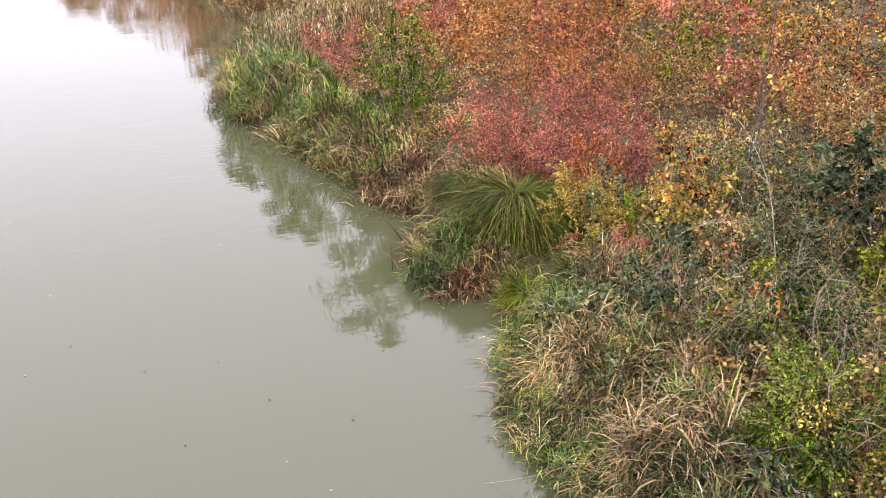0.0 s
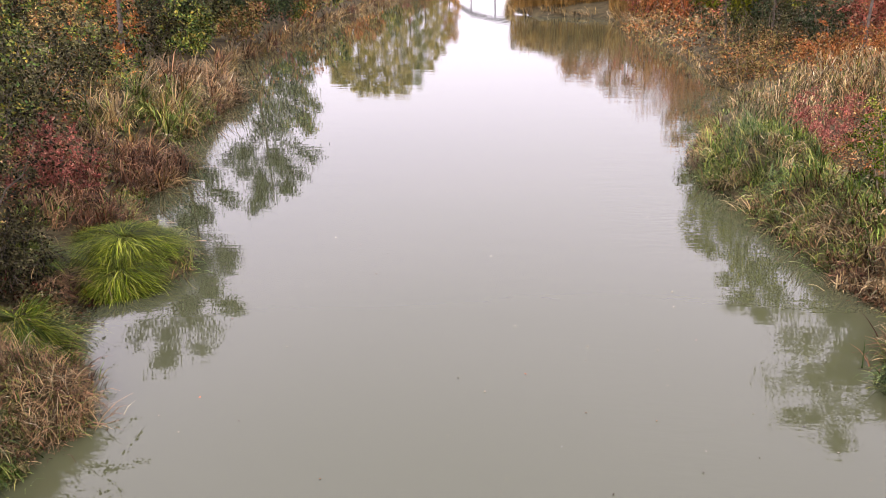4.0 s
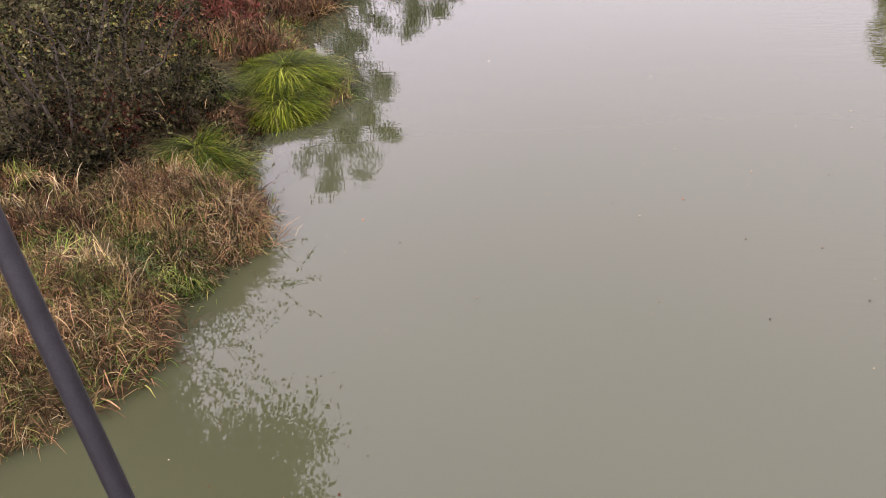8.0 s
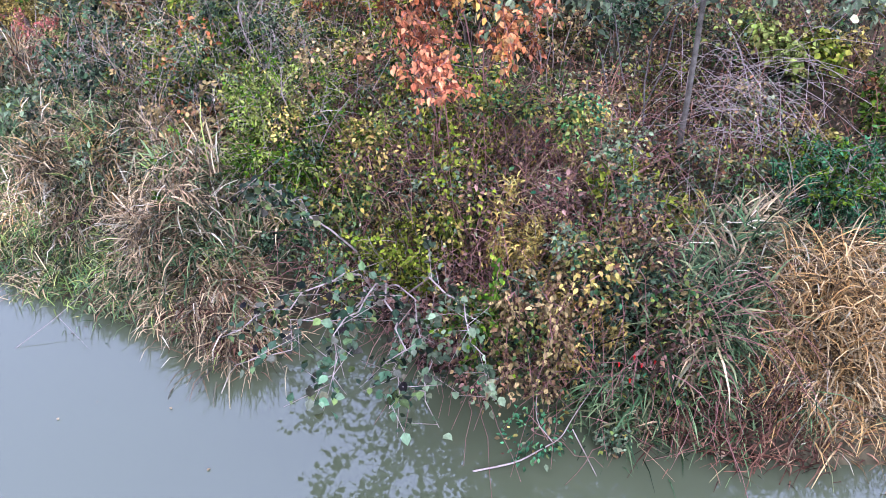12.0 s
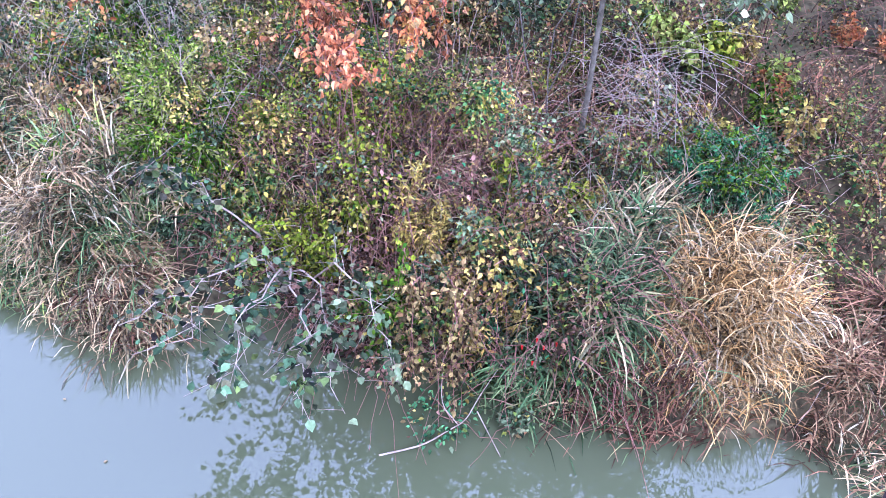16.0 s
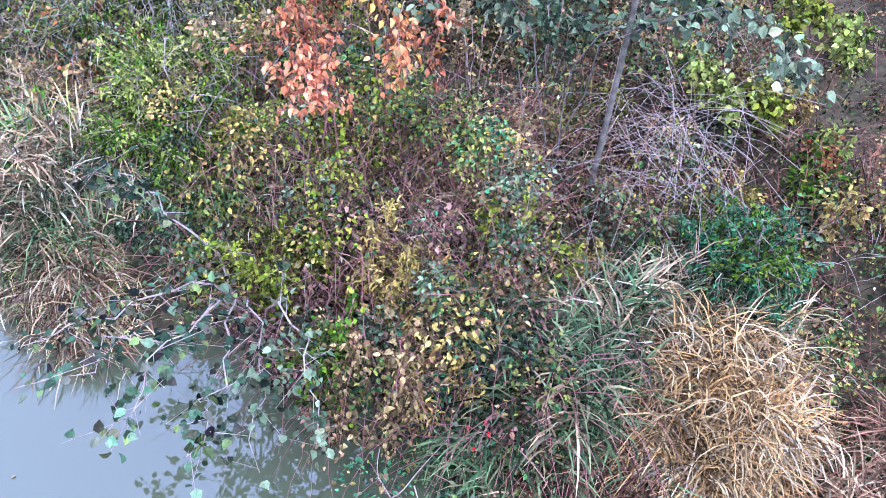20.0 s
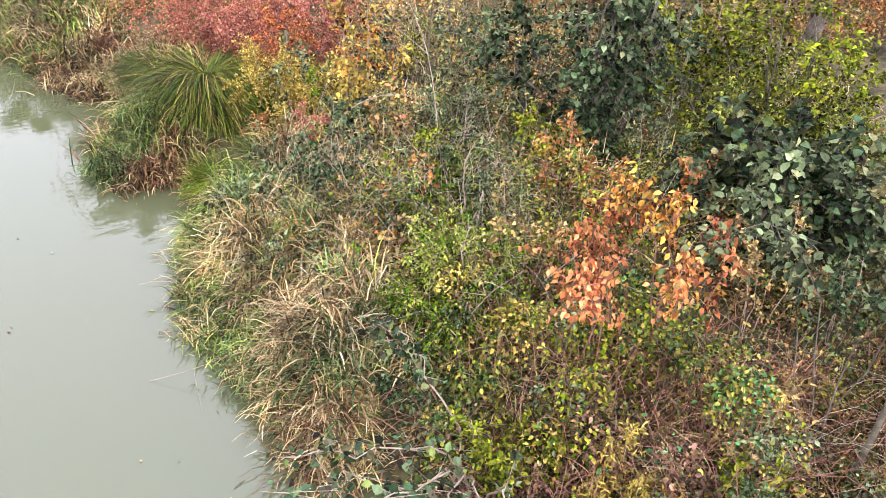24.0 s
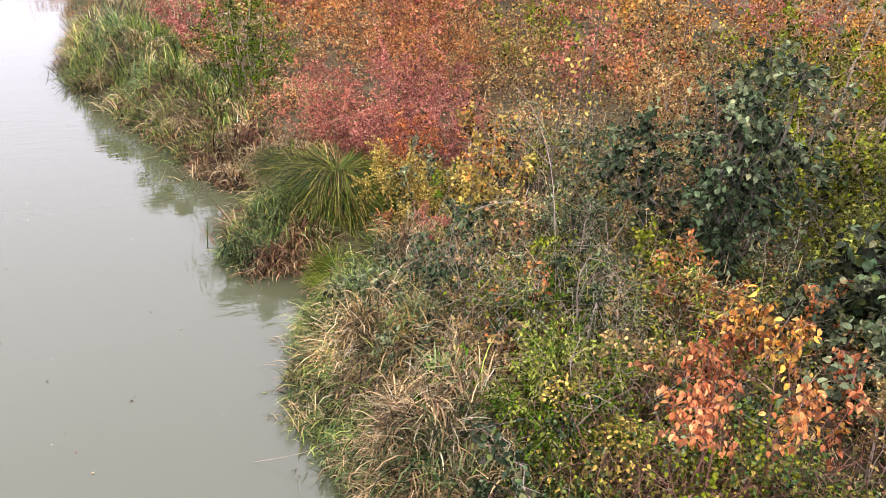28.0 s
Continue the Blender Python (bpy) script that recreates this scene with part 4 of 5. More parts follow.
shrub(8.0, 4.4, 2.5, 1.1, LIME, "hazel_shrub", "yellow-green leafy bush behind the alders", stems=8, twigs=30, per=22, size=0.05, seed=29)
shrub(8.4, 6.4, 1.6, 1.2, OLIVE, "thicket_shrub", "olive-gold bush behind a dark alder", stems=8, twigs=30, per=20, size=0.042, seed=129, far=True)
tree(9.6, 3.6, 10.5, 3.6, GREYGREEN, "tall alder with a leaning grey trunk", "alder_tree", bare=0.36, limbs=22, twigs=30, per=18, size=0.1, seed=130, trunk=0.1, slim=1.2, lean=(-0.8, -0.3))
for i, (sx, sy, sh) in enumerate([(7.05, 7.0, 2.6), (8.4, 8.3, 2.8), (10.4, 8.6, 3.0), (8.9, 5.9, 2.6), (6.0, 6.0, 1.9)]):
    tree(sx, sy, sh, 0.55, [LIME, YELLOW, GREYGREEN][i % 3], "thin half-bare sapling standing out of the thicket", "thin_sapling", bare=0.3, limbs=8, twigs=4, per=4, size=0.055, seed=320 + i, trunk=0.014, group="thin saplings")
carpet(3.95, 1.9, 0.95, 1.45, 0.85, ((BRAMBLE, 0.2), (LIME, 0.24), (DARKGREEN, 0.06), (NETTLE, 0.07), (OLIVE, 0.07), (YELLOW, 0.12), (GREYGREEN, 0.12), (WITHERED, 0.12)), "tangle of bramble and autumn weeds on the bank", n=27000, size=0.033, stalks=34, dry=WITHERED, seed=30)
carpet(5.1, 4.9, 1.3, 1.25, 0.65, ((GREYGREEN, 0.32), (BRAMBLE, 0.28), (OLIVE, 0.14), (MIXED, 0.16), (LIME, 0.1)), "tangle of bramble and withered weeds", n=24000, size=0.036, far=True, seed=31)
carpet(5.6, 2.9, 1.4, 1.4, 0.7, ((BRAMBLE, 0.4), (MIXED, 0.12), (OLIVE, 0.15), (LIME, 0.2), (GREYGREEN, 0.13)), "bramble and autumn weeds under the alders", n=17000, far=True, size=0.032, seed=32)
carpet(8.3, 4.2, 1.6, 1.7, 0.7, ((BRAMBLE, 0.4), (LIME, 0.2), (DARKGREEN, 0.2), (OLIVE, 0.2)), "brambles and weeds behind the alders", n=13000, size=0.04, seed=149, far=True)
carpet(6.8, 6.6, 1.8, 1.9, 0.65, ((MIXED, 0.35), (BRAMBLE, 0.2), (RUST, 0.12), (GREYGREEN, 0.33)), "red and green autumn undergrowth", n=20000, size=0.034, seed=33, far=True)
carpet(3.2, 0.9, 0.65, 0.9, 0.8, ((BRAMBLE, 0.2), (OLIVE, 0.16), (YELLOW, 0.07), (GREYGREEN, 0.14), (DARKGREEN, 0.18), (NETTLE, 0.1), (WITHERED, 0.15)), "bramble with yellowing leaves above the water", n=12000, size=0.033, stalks=34, dry=WITHERED, seed=34)
carpet(8.8, 9.4, 2.6, 2.8, 0.6, ((RUST, 0.35), (OLIVE, 0.3), (MIXED, 0.35)), "rust-red and olive undergrowth in the thicket", n=18000, size=0.04, seed=134, far=True)
carpet(6.2, 13.8, 2.2, 2.4, 0.5, ((RUST, 0.4), (STRAW, 0.2), (MIXED, 0.4)), "rust-brown undergrowth below the spindle bushes", n=13000, size=0.042, seed=135, far=True)
carpet(5.0, 10.2, 1.0, 1.8, 0.4, ((MIXED, 0.4), (RUST, 0.2), (BRAMBLE, 0.4)), "mixed weeds at the foot of the bushes", n=9000, size=0.036, seed=136, far=True)
carpet(12.5, 8.0, 3.2, 4.2, 0.7, ((OLIVE, 0.35), (LIME, 0.25), (MIXED, 0.4)), "olive and yellow-green undergrowth", n=14000, size=0.06, seed=137, far=True)
carpet(12.0, 15.5, 4.5, 4.5, 0.8, ((OLIVE, 0.4), (RUST, 0.4), (AMBER, 0.2)), "gold and rust undergrowth in the thicket", n=16000, size=0.065, seed=138, far=True)
carpet(8.5, 20.0, 3.6, 4.0, 0.7, ((OLIVE, 0.4), (RUST, 0.4), (STRAW, 0.2)), "rust and straw undergrowth in the thicket", n=12000, size=0.07, seed=139, far=True)
carpet(7.2, 46.0, 2.6, 14.0, 1.0, ((RUST, 0.4), (MIXED, 0.3), (STRAW, 0.3)), "rust and straw undergrowth along the far right bank", n=9000, size=0.13, seed=141, far=True)
carpet(10.5, 28.0, 5.0, 6.0, 0.8, ((RUST, 0.5), (OLIVE, 0.5)), "rust-brown undergrowth far along the bank", n=11000, size=0.1, seed=140, far=True)
arching(3.15, 2.1, [[(2.85, 2.0, 0.6), (2.57, 1.94, 0.72), (2.15, 2.0, 0.95), (1.73, 2.08, 1.1)], [(2.85, 1.9, 0.7), (2.45, 1.65, 0.8), (2.1, 1.5, 0.88), (1.89, 1.4, 0.88)], [(2.85, 1.8, 0.7), (2.5, 1.5, 0.62), (2.17, 1.3, 0.4)],
                    [(3.05, 2.4, 0.9), (2.96, 2.6, 1.08), (2.9, 2.72, 1.12)], [(2.75, 1.95, 0.75), (2.25, 1.8, 0.92), (1.8, 1.75, 0.95)], [(2.85, 1.6, 0.8), (2.6, 1.25, 0.75), (2.35, 1.05, 0.5)], [(2.8, 2.1, 0.65), (2.35, 2.2, 0.85), (1.95, 2.35, 0.95)]],
        [PALELEAF, PALELEAF, GREYGREEN], "alder shoots with round pale leaves hanging out over the water", "alder_shrub", per=34, size=0.052, seed=35, bark=TWIG, slim=1.3, hang=0.2, side=7, thick=0.008)
arching(3.1, 1.05, [[(2.85, 1.1, 0.85), (2.65, 1.1, 0.72), (2.5, 1.05, 0.4)], [(2.9, 0.95, 0.8), (2.7, 0.9, 0.65), (2.6, 0.85, 0.35)], [(2.95, 1.2, 0.9), (2.75, 1.25, 0.75), (2.6, 1.25, 0.45)]],
        [OLIVE, OLIVE, GREEN], "olive-gold bramble sprays drooping over the water", "bramble_clump", per=120, size=0.038, seed=135, category="bramble", side=8)
for k, (wx_, wy_, wh_, wr_) in enumerate([(3.3, 1.15, 0.75, 0.3), (3.05, 0.85, 0.7, 0.3), (3.6, 0.75, 0.55, 0.3), (3.45, 1.35, 0.85, 0.25), (3.15, 0.62, 0.55, 0.22), (4.0, 0.35, 0.4, 0.22)]):
    shrub(wx_, wy_, wh_, wr_, YELLOW, "willow_shoot", "slender willow shoots with narrow yellow leaves", "willow", stems=6, twigs=14, per=14, size=0.046, seed=600 + k, group="yellow willow shoots", slim=0.42, thick=0.004, low=0.3)
shrub(3.3, 0.75, 0.6, 0.4, DARKGREEN, "bramble_clump", "dark green bramble clump", "bramble", stems=8, twigs=20, per=16, size=0.042, seed=640, thick=0.006)
shrub(3.95, 0.72, 0.35, 0.18, GREEN, "dock_plant", "fresh green dock with large leaves", "weed", stems=4, twigs=4, per=3, size=0.12, seed=641, thick=0.006)
mat_of_grass(2.62, 2.95, 0.22, 0.3, 0.5, ((STRAW, 0.7), (BROWN, 0.3)), "bundle of pale withered grass drooping to the water", "grass_clump", n=900, seed=642, width=0.008, lean=3.9, blade=0.22)
mat_of_grass(3.75, 1.75, 0.75, 0.9, 1.0, ((WITHERED, 0.55), (STRAW, 0.25), (BROWN, 0.2)), "dead bramble canes and dry stalks in the tangle", "dead_canes", n=1100, blade=0.3, width=0.0045, seed=647, category="dead stalks")
mat_of_grass(4.6, 1.0, 0.6, 0.8, 0.7, ((WITHERED, 0.6), (STRAW, 0.2), (BROWN, 0.2)), "dry stalks below a young alder", "dead_canes", n=260, blade=0.3, width=0.0045, seed=648, category="dead stalks")
mat_of_grass(3.2, 0.35, 0.5, 0.5, 0.8, ((BLUEGREEN, 0.92), (STRAW, 0.08)), "blue-green rushes leaning over the water", "rush_clump", n=3200, blade=0.2, seed=36, width=0.012, category="rushes", lean=3.6)
mat_of_grass(3.65, 0.1, 0.5, 0.45, 0.55, ((BLUEGREEN, 0.78), (STRAW, 0.22)), "grey-green reed grass with dry leaves", n=3000, blade=0.2, seed=136, width=0.011)
mat_of_grass(3.55, -0.5, 0.52, 0.5, 0.5, ((GOLD, 0.75), (STRAW, 0.25)), "thick clump of straw-coloured dead reed grass", "grass_clump", n=5200, seed=37, width=0.0068, mound=0.85, blade=0.2, lean=3.5)
mat_of_grass(3.4, -1.7, 0.7, 0.7, 0.6, ((TAWNY, 0.4), (STRAW, 0.2), (BLUEGREEN, 0.2), (BROWN, 0.2)), "straw and green grass at the water by the bridge", n=3400, blade=0.2, seed=38, lean=3.4, width=0.008)
mat_of_grass(2.98, -0.1, 0.25, 0.55, 0.45, ((BLUEGREEN, 0.12), (BROWN, 0.88)), "withered brown grass hanging to the water", n=1100, seed=39, lean=3.6, blade=0.18, width=0.007)
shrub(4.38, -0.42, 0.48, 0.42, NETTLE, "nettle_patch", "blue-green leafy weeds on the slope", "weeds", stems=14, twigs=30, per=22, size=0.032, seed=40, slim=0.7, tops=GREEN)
carpet(4.5, -1.1, 0.9, 0.8, 0.25, ((MIXED, 0.35), (BRAMBLE, 0.35), (LITTER, 0.2), (YELLOW, 0.1)), "weeds and fallen leaves on the slope by the bridge", n=8000, size=0.034, seed=147, stalks=9, dry=BROWN, far=True)
mat_of_grass(4.12, -0.35, 0.35, 0.5, 0.34, ((BLUEGREEN, 0.5), (STRAW, 0.5)), "grey-green and straw grass behind the dead reed grass", n=1800, seed=148, blade=0.2, width=0.009)
arching(5.6, 0.1, [[(5.5, 0.1, 0.9), (5.4, 0.0, 1.1), (5.25, -0.05, 0.9)], [(5.6, 0.0, 0.9), (5.55, -0.2, 1.1), (5.4, -0.3, 0.9)], [(5.7, 0.3, 1.0), (5.6, 0.25, 1.15), (5.4, 0.2, 1.0)]],
        [VIVID, LIME], "bright yellow-green maple sapling on the slope", "maple_sapling", per=190, size=0.046, seed=41, category="sapling", slim=1.3, hang=0.3)
arching(6.3, -0.4, [[(6.25, -0.4, 1.15), (6.12, -0.5, 1.35), (6.0, -0.58, 1.15)], [(6.3, -0.3, 1.15), (6.25, -0.2, 1.35), (6.1, -0.18, 1.2)]],
        [VIVID, LIME], "bright yellow-green maple sapling high on the slope", "maple_sapling", per=180, size=0.046, seed=42, category="sapling", slim=1.3, hang=0.3)
tree(4.62, 0.66, 5.2, 1.5, GREYGREEN, "slender young alder with grey-green leaves", "alder_tree", bare=0.55, limbs=10, twigs=16, per=12, size=0.045, seed=43, trunk=0.02, slim=1.2, bark=SMOOTH_BARK)
tree(8.9, 0.8, 10.0, 3.5, GREYGREEN, "tall alder above the bank's tangle", "alder_tree", bare=0.36, limbs=22, twigs=36, per=20, size=0.1, seed=143, trunk=0.1, slim=1.2, far=True)
arching(4.66, 0.9, [[(4.6, 1.0, 1.5), (4.45, 1.2, 1.95), (4.2, 1.45, 1.9), (4.05, 1.6, 1.75)], [(4.6, 0.7, 1.6), (4.5, 0.3, 2.0), (4.45, -0.15, 1.95), (4.4, -0.4, 1.8)], [(4.7, 0.8, 1.6), (4.9, 0.3, 1.9), (5.0, -0.2, 1.75)], [(4.7, 1.2, 1.4), (4.9, 1.6, 1.8), (4.9, 1.9, 1.7)]],
        [GREYGREEN], "alder branches with grey-green leaves spreading from a slim trunk", "alder_shrub", per=50, size=0.058, seed=144, bark=BARK, slim=1.2, hang=0.2, side=7)
carpet(6.0, 0.9, 1.2, 1.3, 0.5, ((MIXED, 0.3), (BRAMBLE, 0.35), (LITTER, 0.15), (GREYGREEN, 0.2)), "weeds and brambles on the slope", n=11000, size=0.036, stalks=8, dry=BROWN, far=True, seed=145)
carpet(7.6, 2.0, 1.6, 1.6, 0.5, ((MIXED, 0.3), (BRAMBLE, 0.5), (OLIVE, 0.2)), "weeds and brambles under tall alders", n=8000, far=True, size=0.05, seed=146)
carpet(6.0, -1.2, 2.4, 2.2, 0.16, ((LITTER, 0.58), (MIXED, 0.14), (BRAMBLE, 0.28)), "fallen brown leaves on the bare bank slope", "leaf_litter", n=34000, size=0.03, far=True, seed=44, category="leaf litter", stalks=7, dry=BROWN)
carpet(4.7, 0.6, 0.8, 0.9, 0.36, ((MIXED, 0.14), (GREYGREEN, 0.26), (BRAMBLE, 0.3), (LIME, 0.2), (OLIVE, 0.1)), "withered weeds below a young alder", n=12000, size=0.034, stalks=8, dry=BROWN, far=True, seed=45)
slope = np.random.default_rng(271)
for k in range(26):
    mat, lab = [(YELLOW, "small yellow-leaved weed"), (RUST, "small rust-red weed"), (VIVID, "small yellow-green weed"), (GREEN, "small green weed"), (GREYGREEN, "small grey-green weed")][k % 5]
    shrub(slope.uniform(4.5, 7.6), slope.uniform(-1.9, 0.7), slope.uniform(0.15, 0.35), slope.uniform(0.12, 0.26), mat, "weed", lab + " on the leaf-strewn slope", "weed", stems=5, twigs=8, per=9, size=slope.uniform(0.035, 0.055), seed=660 + k, group="slope weeds", thick=0.004)
shrub(3.5, 2.5, 0.5, 0.42, BRAMBLE, "bramble_clump", "green bramble clump in a hollow of the bank", "bramble", stems=8, twigs=22, per=18, size=0.036, seed=643, thick=0.006)
shrub(3.25, 2.85, 0.4, 0.3, DARKGREEN, "bramble_clump", "dark green bramble clump by withered grass", "bramble", stems=7, twigs=18, per=16, size=0.036, seed=644, thick=0.006)
carpet(4.3, 4.2, 0.7, 0.95, 0.75, ((BRAMBLE, 0.35), (DARKGREEN, 0.35), (LIME, 0.15), (GREEN, 0.15)), "dark green brambles threaded through dry grass", n=11000, size=0.034, seed=645, stalks=12)
carpet(3.5, 3.9, 0.5, 0.8, 0.5, ((BRAMBLE, 0.5), (OLIVE, 0.3), (DARKGREEN, 0.2)), "sparse brambles threaded through dry grass", n=2200, size=0.034, seed=646, stalks=10)
weeds = np.random.default_rng(314)
WEEDS = [(GREYGREEN, "grey-green leafy weed"), (GREEN, "fresh green leafy weed"), (OLIVE, "olive-gold withering weed"), (RUST, "rust-brown withering weed"), (LIME, "yellow-green leafy weed"), (DARKGREEN, "dark green leafy weed"), (MIXED, "brown withering weed")]
taken = [(4.25, 2.0), (4.75, 2.0), (4.62, 0.66), (4.4, 3.65)]
while len(taken) < 44:
    wy = weeds.uniform(0.6, 7.0)
    wx = float(np.interp(wy, RY, RX)) + weeds.uniform(0.5, 3.6)
    if wx > 6.8 or min((wx - a) ** 2 + (wy - c) ** 2 for a, c in taken) < 0.15:
        continue
    taken.append((wx, wy))
    mat, lab = WEEDS[int(weeds.choice(7, p=[0.24, 0.16, 0.14, 0.1, 0.14, 0.1, 0.12]))]
    near = float(np.interp(wy, RY, RX)) + 1.0 > wx
    shrub(wx, wy, (0.55 if near else 0.9) * weeds.uniform(0.8, 1.25), weeds.uniform(0.24, 0.42), mat, "weed", lab + " in the bank's tangle", "weed", stems=6, twigs=11, per=10, size=weeds.uniform(0.034, 0.05), seed=900 + len(taken), group="tall weeds", thick=0.005, slim=weeds.uniform(0.7, 1.2), low=0.35)
for k in range(14):
    wy = weeds.uniform(1.0, 7.0)
    wx = float(np.interp(wy, RY, RX)) + weeds.uniform(0.6, 3.0)
    wz, wa, wl_ = float(ground_z(wx, wy)), weeds.uniform(0, 2 * math.pi), weeds.uniform(0.3, 0.7)
    top = (wx + wl_ * math.cos(wa), wy + wl_ * math.sin(wa), wz + weeds.uniform(0.8, 1.3))
    mid = ((wx + top[0]) / 2 + 0.06, (wy + top[1]) / 2, wz + 0.7)
    dead_branch([[(wx, wy, wz), mid, top], [mid, (mid[0] + weeds.normal(0, 0.2), mid[1] + weeds.normal(0, 0.2), mid[2] + 0.3)], [mid, (mid[0] + weeds.normal(0, 0.25), mid[1] + weeds.normal(0, 0.25), mid[2] + 0.15)]], "thin bare grey twig sticking out of the tangle", 0.004, "bare_twig")
dead_branch([[(2.22, 1.15, 0.0), (2.33, 0.93, 0.04), (2.46, 0.84, 0.03), (2.52, 0.74, 0.1), (2.66, 0.72, 0.12), (2.85, 0.6, 0.35)], [(2.5, 0.78, 0.07), (2.55, 0.9, 0.15), (2.75, 0.95, 0.3)], [(2.6, 0.7, 0.1), (2.42, 0.51, 0.0)]], "pale dead branch lying in the water's edge", 0.006)
dead_branch([[(2.05, 4.3, 0.0), (2.3, 4.1, 0.12), (2.6, 3.9, 0.3), (2.9, 3.7, 0.5)], [(2.3, 4.1, 0.1), (2.2, 3.8, 0.02)]], "thin bare twig reaching out over the water", 0.0018)
dead_branch([[(4.1, 5.3, 0.75), (4.22, 5.2, 1.15), (4.45, 5.0, 1.38), (4.75, 4.85, 1.4), (4.95, 4.7, 1.3)], [(4.45, 5.0, 1.38), (4.5, 4.8, 1.5)]], "curved bare grey branch arching over the brambles", 0.006)
dead_branch([[(4.7, 4.3, 0.9), (4.85, 4.7, 1.75), (4.98, 5.2, 2.1), (5.05, 5.6, 2.2)], [(4.85, 4.7, 1.75), (4.7, 5.0, 1.95)]], "thin bare pale branch leaning through the thicket", 0.005)
g = np.random.default_rng(5)
heap = []
for _ in range(110):
    hx, hy, ha, hl = 5.0 + g.normal(0, 0.28), 0.25 + g.normal(0, 0.28), g.uniform(0, math.pi), g.uniform(0.2, 0.5)
    hz = float(ground_z(hx, hy)) + g.uniform(0.2, 0.52)
    heap.append([(hx - hl * math.cos(ha), hy - hl * math.sin(ha), hz - 0.1), (hx, hy, hz + 0.06), (hx + hl * math.cos(ha), hy + hl * math.sin(ha), hz - g.uniform(0, 0.15))])
dead_branch(heap, "heap of bare pale pinkish twigs on the slope", 0.003, "twig_heap", TWIG)
drip = np.random.default_rng(88)
lines_ = []
for k in range(26):
    py_ = drip.uniform(-0.25, 1.0)
    px_ = float(np.interp(py_, RY, RX)) + drip.uniform(0.0, 0.25)
    out_ = drip.uniform(0.1, 0.38)
    lines_.append([(px_, py_, drip.uniform(0.25, 0.55)), (px_ - 0.6 * out_, py_ + drip.normal(0, 0.08), drip.uniform(0.2, 0.45)), (px_ - out_, py_ + drip.normal(0, 0.14), drip.uniform(0.01, 0.2))])
dead_branch(lines_, "thin reddish-brown twigs hanging from the bank to the water", 0.003, "hanging_twigs", RED_TWIG)
for k, (yy, n_) in enumerate([(-2.2, 500), (-0.4, 500), (1.4, 450), (3.2, 600), (5.0, 700), (6.8, 600), (8.6, 600), (10.4, 700), (12.2, 700), (14.0, 700), (15.8, 600), (17.6, 500), (19.4, 500), (21.2, 400), (23.0, 400)]):
    fringe(RY, RX, 1, yy - 0.95, yy + 0.95, ((STRAW, 0.08), (BROWN, 0.72), (BLUEGREEN, 0.2)) if k < 3 else [((STRAW, 0.35), (GRASS, 0.35), (BROWN, 0.3)), ((BLUEGREEN, 0.4), (BROWN, 0.35), (GRASS, 0.25)), ((GRASS, 0.5), (TAWNY, 0.5))][k % 3],
           "ragged grass hanging over the right bank's waterline", n_ if k > 4 else n_ // 2, 0.42 if k > 4 else 0.25, 500 + k, 0.009 + 0.0004 * max(yy, 0))
for k in range(12):
    yy = 26 + 8 * k
    fringe(RY, RX, 1, yy - 4.2, yy + 4.2, ((STRAW, 0.5), (OLIVE, 0.5)), "straw grass along the far right waterline", 500, 0.45 if k < 3 else 1.0, 530 + k, 0.022 if k < 3 else 0.035)

# ---- left bank ----
tussock(-6.15, 10.5, 0.66, 0.14, BRIGHTSEDGE, "large bright green sedge tussock at the water", n=2800, seed=50, width=0.012, skirt=SEDGE, rise=(-0.1, 0.55), bend=(0.5, 1.7), foot=0.7, dome=0.95, wild=0.3, streak=VIVID)
# Shade under the rear tussock is put in as a strip of dark blades.
mat_of_grass(-6.0, 10.12, 0.5, 0.1, 0.14, ((SEDGE, 0.7), (BROWN, 0.3)), "dark blades standing in for the shade between two sedge tussocks", n=700, seed=650, blade=0.12, width=0.01)
tussock(-5.87, 9.72, 0.5, 0.16, BRIGHTSEDGE, "bright green sedge tussock drooping to the water", n=1900, seed=51, width=0.011, skirt=SEDGE, rise=(-0.1, 0.6), bend=(0.6, 1.8), foot=0.65, dome=0.95, wild=0.3, streak=VIVID)
tussock(-6.45, 9.1, 0.4, 0.4, TAWNY, "withered hollow tawny grass clump", "grass_clump", n=700, seed=52, skirt=BROWN, category="grass")
tussock(-6.9, 9.3, 0.7, 0.5, SEDGE, "dark green sedge tussock under a bush", n=1300, seed=53)
tussock(-5.75, 7.4, 0.48, 0.35, SEDGE, "green sedge tussock beside dry grass", n=1500, seed=54, rise=(-0.1, 0.8), bend=(0.6, 1.8), foot=0.6, dome=0.9, streak=BRIGHTSEDGE)
mat_of_grass(-5.5, 6.35, 1.0, 0.55, 0.75, ((TAWNY, 0.35), (STRAW, 0.4), (BROWN, 0.1), (GRASS, 0.15)), "mound of dry tawny grass on the water's edge", n=6500, blade=0.2, seed=55, lean=-0.4, width=0.006)
mat_of_grass(-5.15, 5.62, 0.5, 0.5, 0.42, ((GRASS, 0.4), (BLUEGREEN, 0.25), (STRAW, 0.35)), "green weeds fringing the dry grass", n=2600, seed=56, lean=-0.4, blade=0.14, width=0.008)
mat_of_grass(-5.56, 4.55, 0.9, 0.9, 0.6, ((TAWNY, 0.3), (STRAW, 0.36), (GRASS, 0.16), (BROWN, 0.18)), "dry tawny grass with green shoots on the bank", n=6800, blade=0.2, seed=57, lean=-0.4, width=0.006)
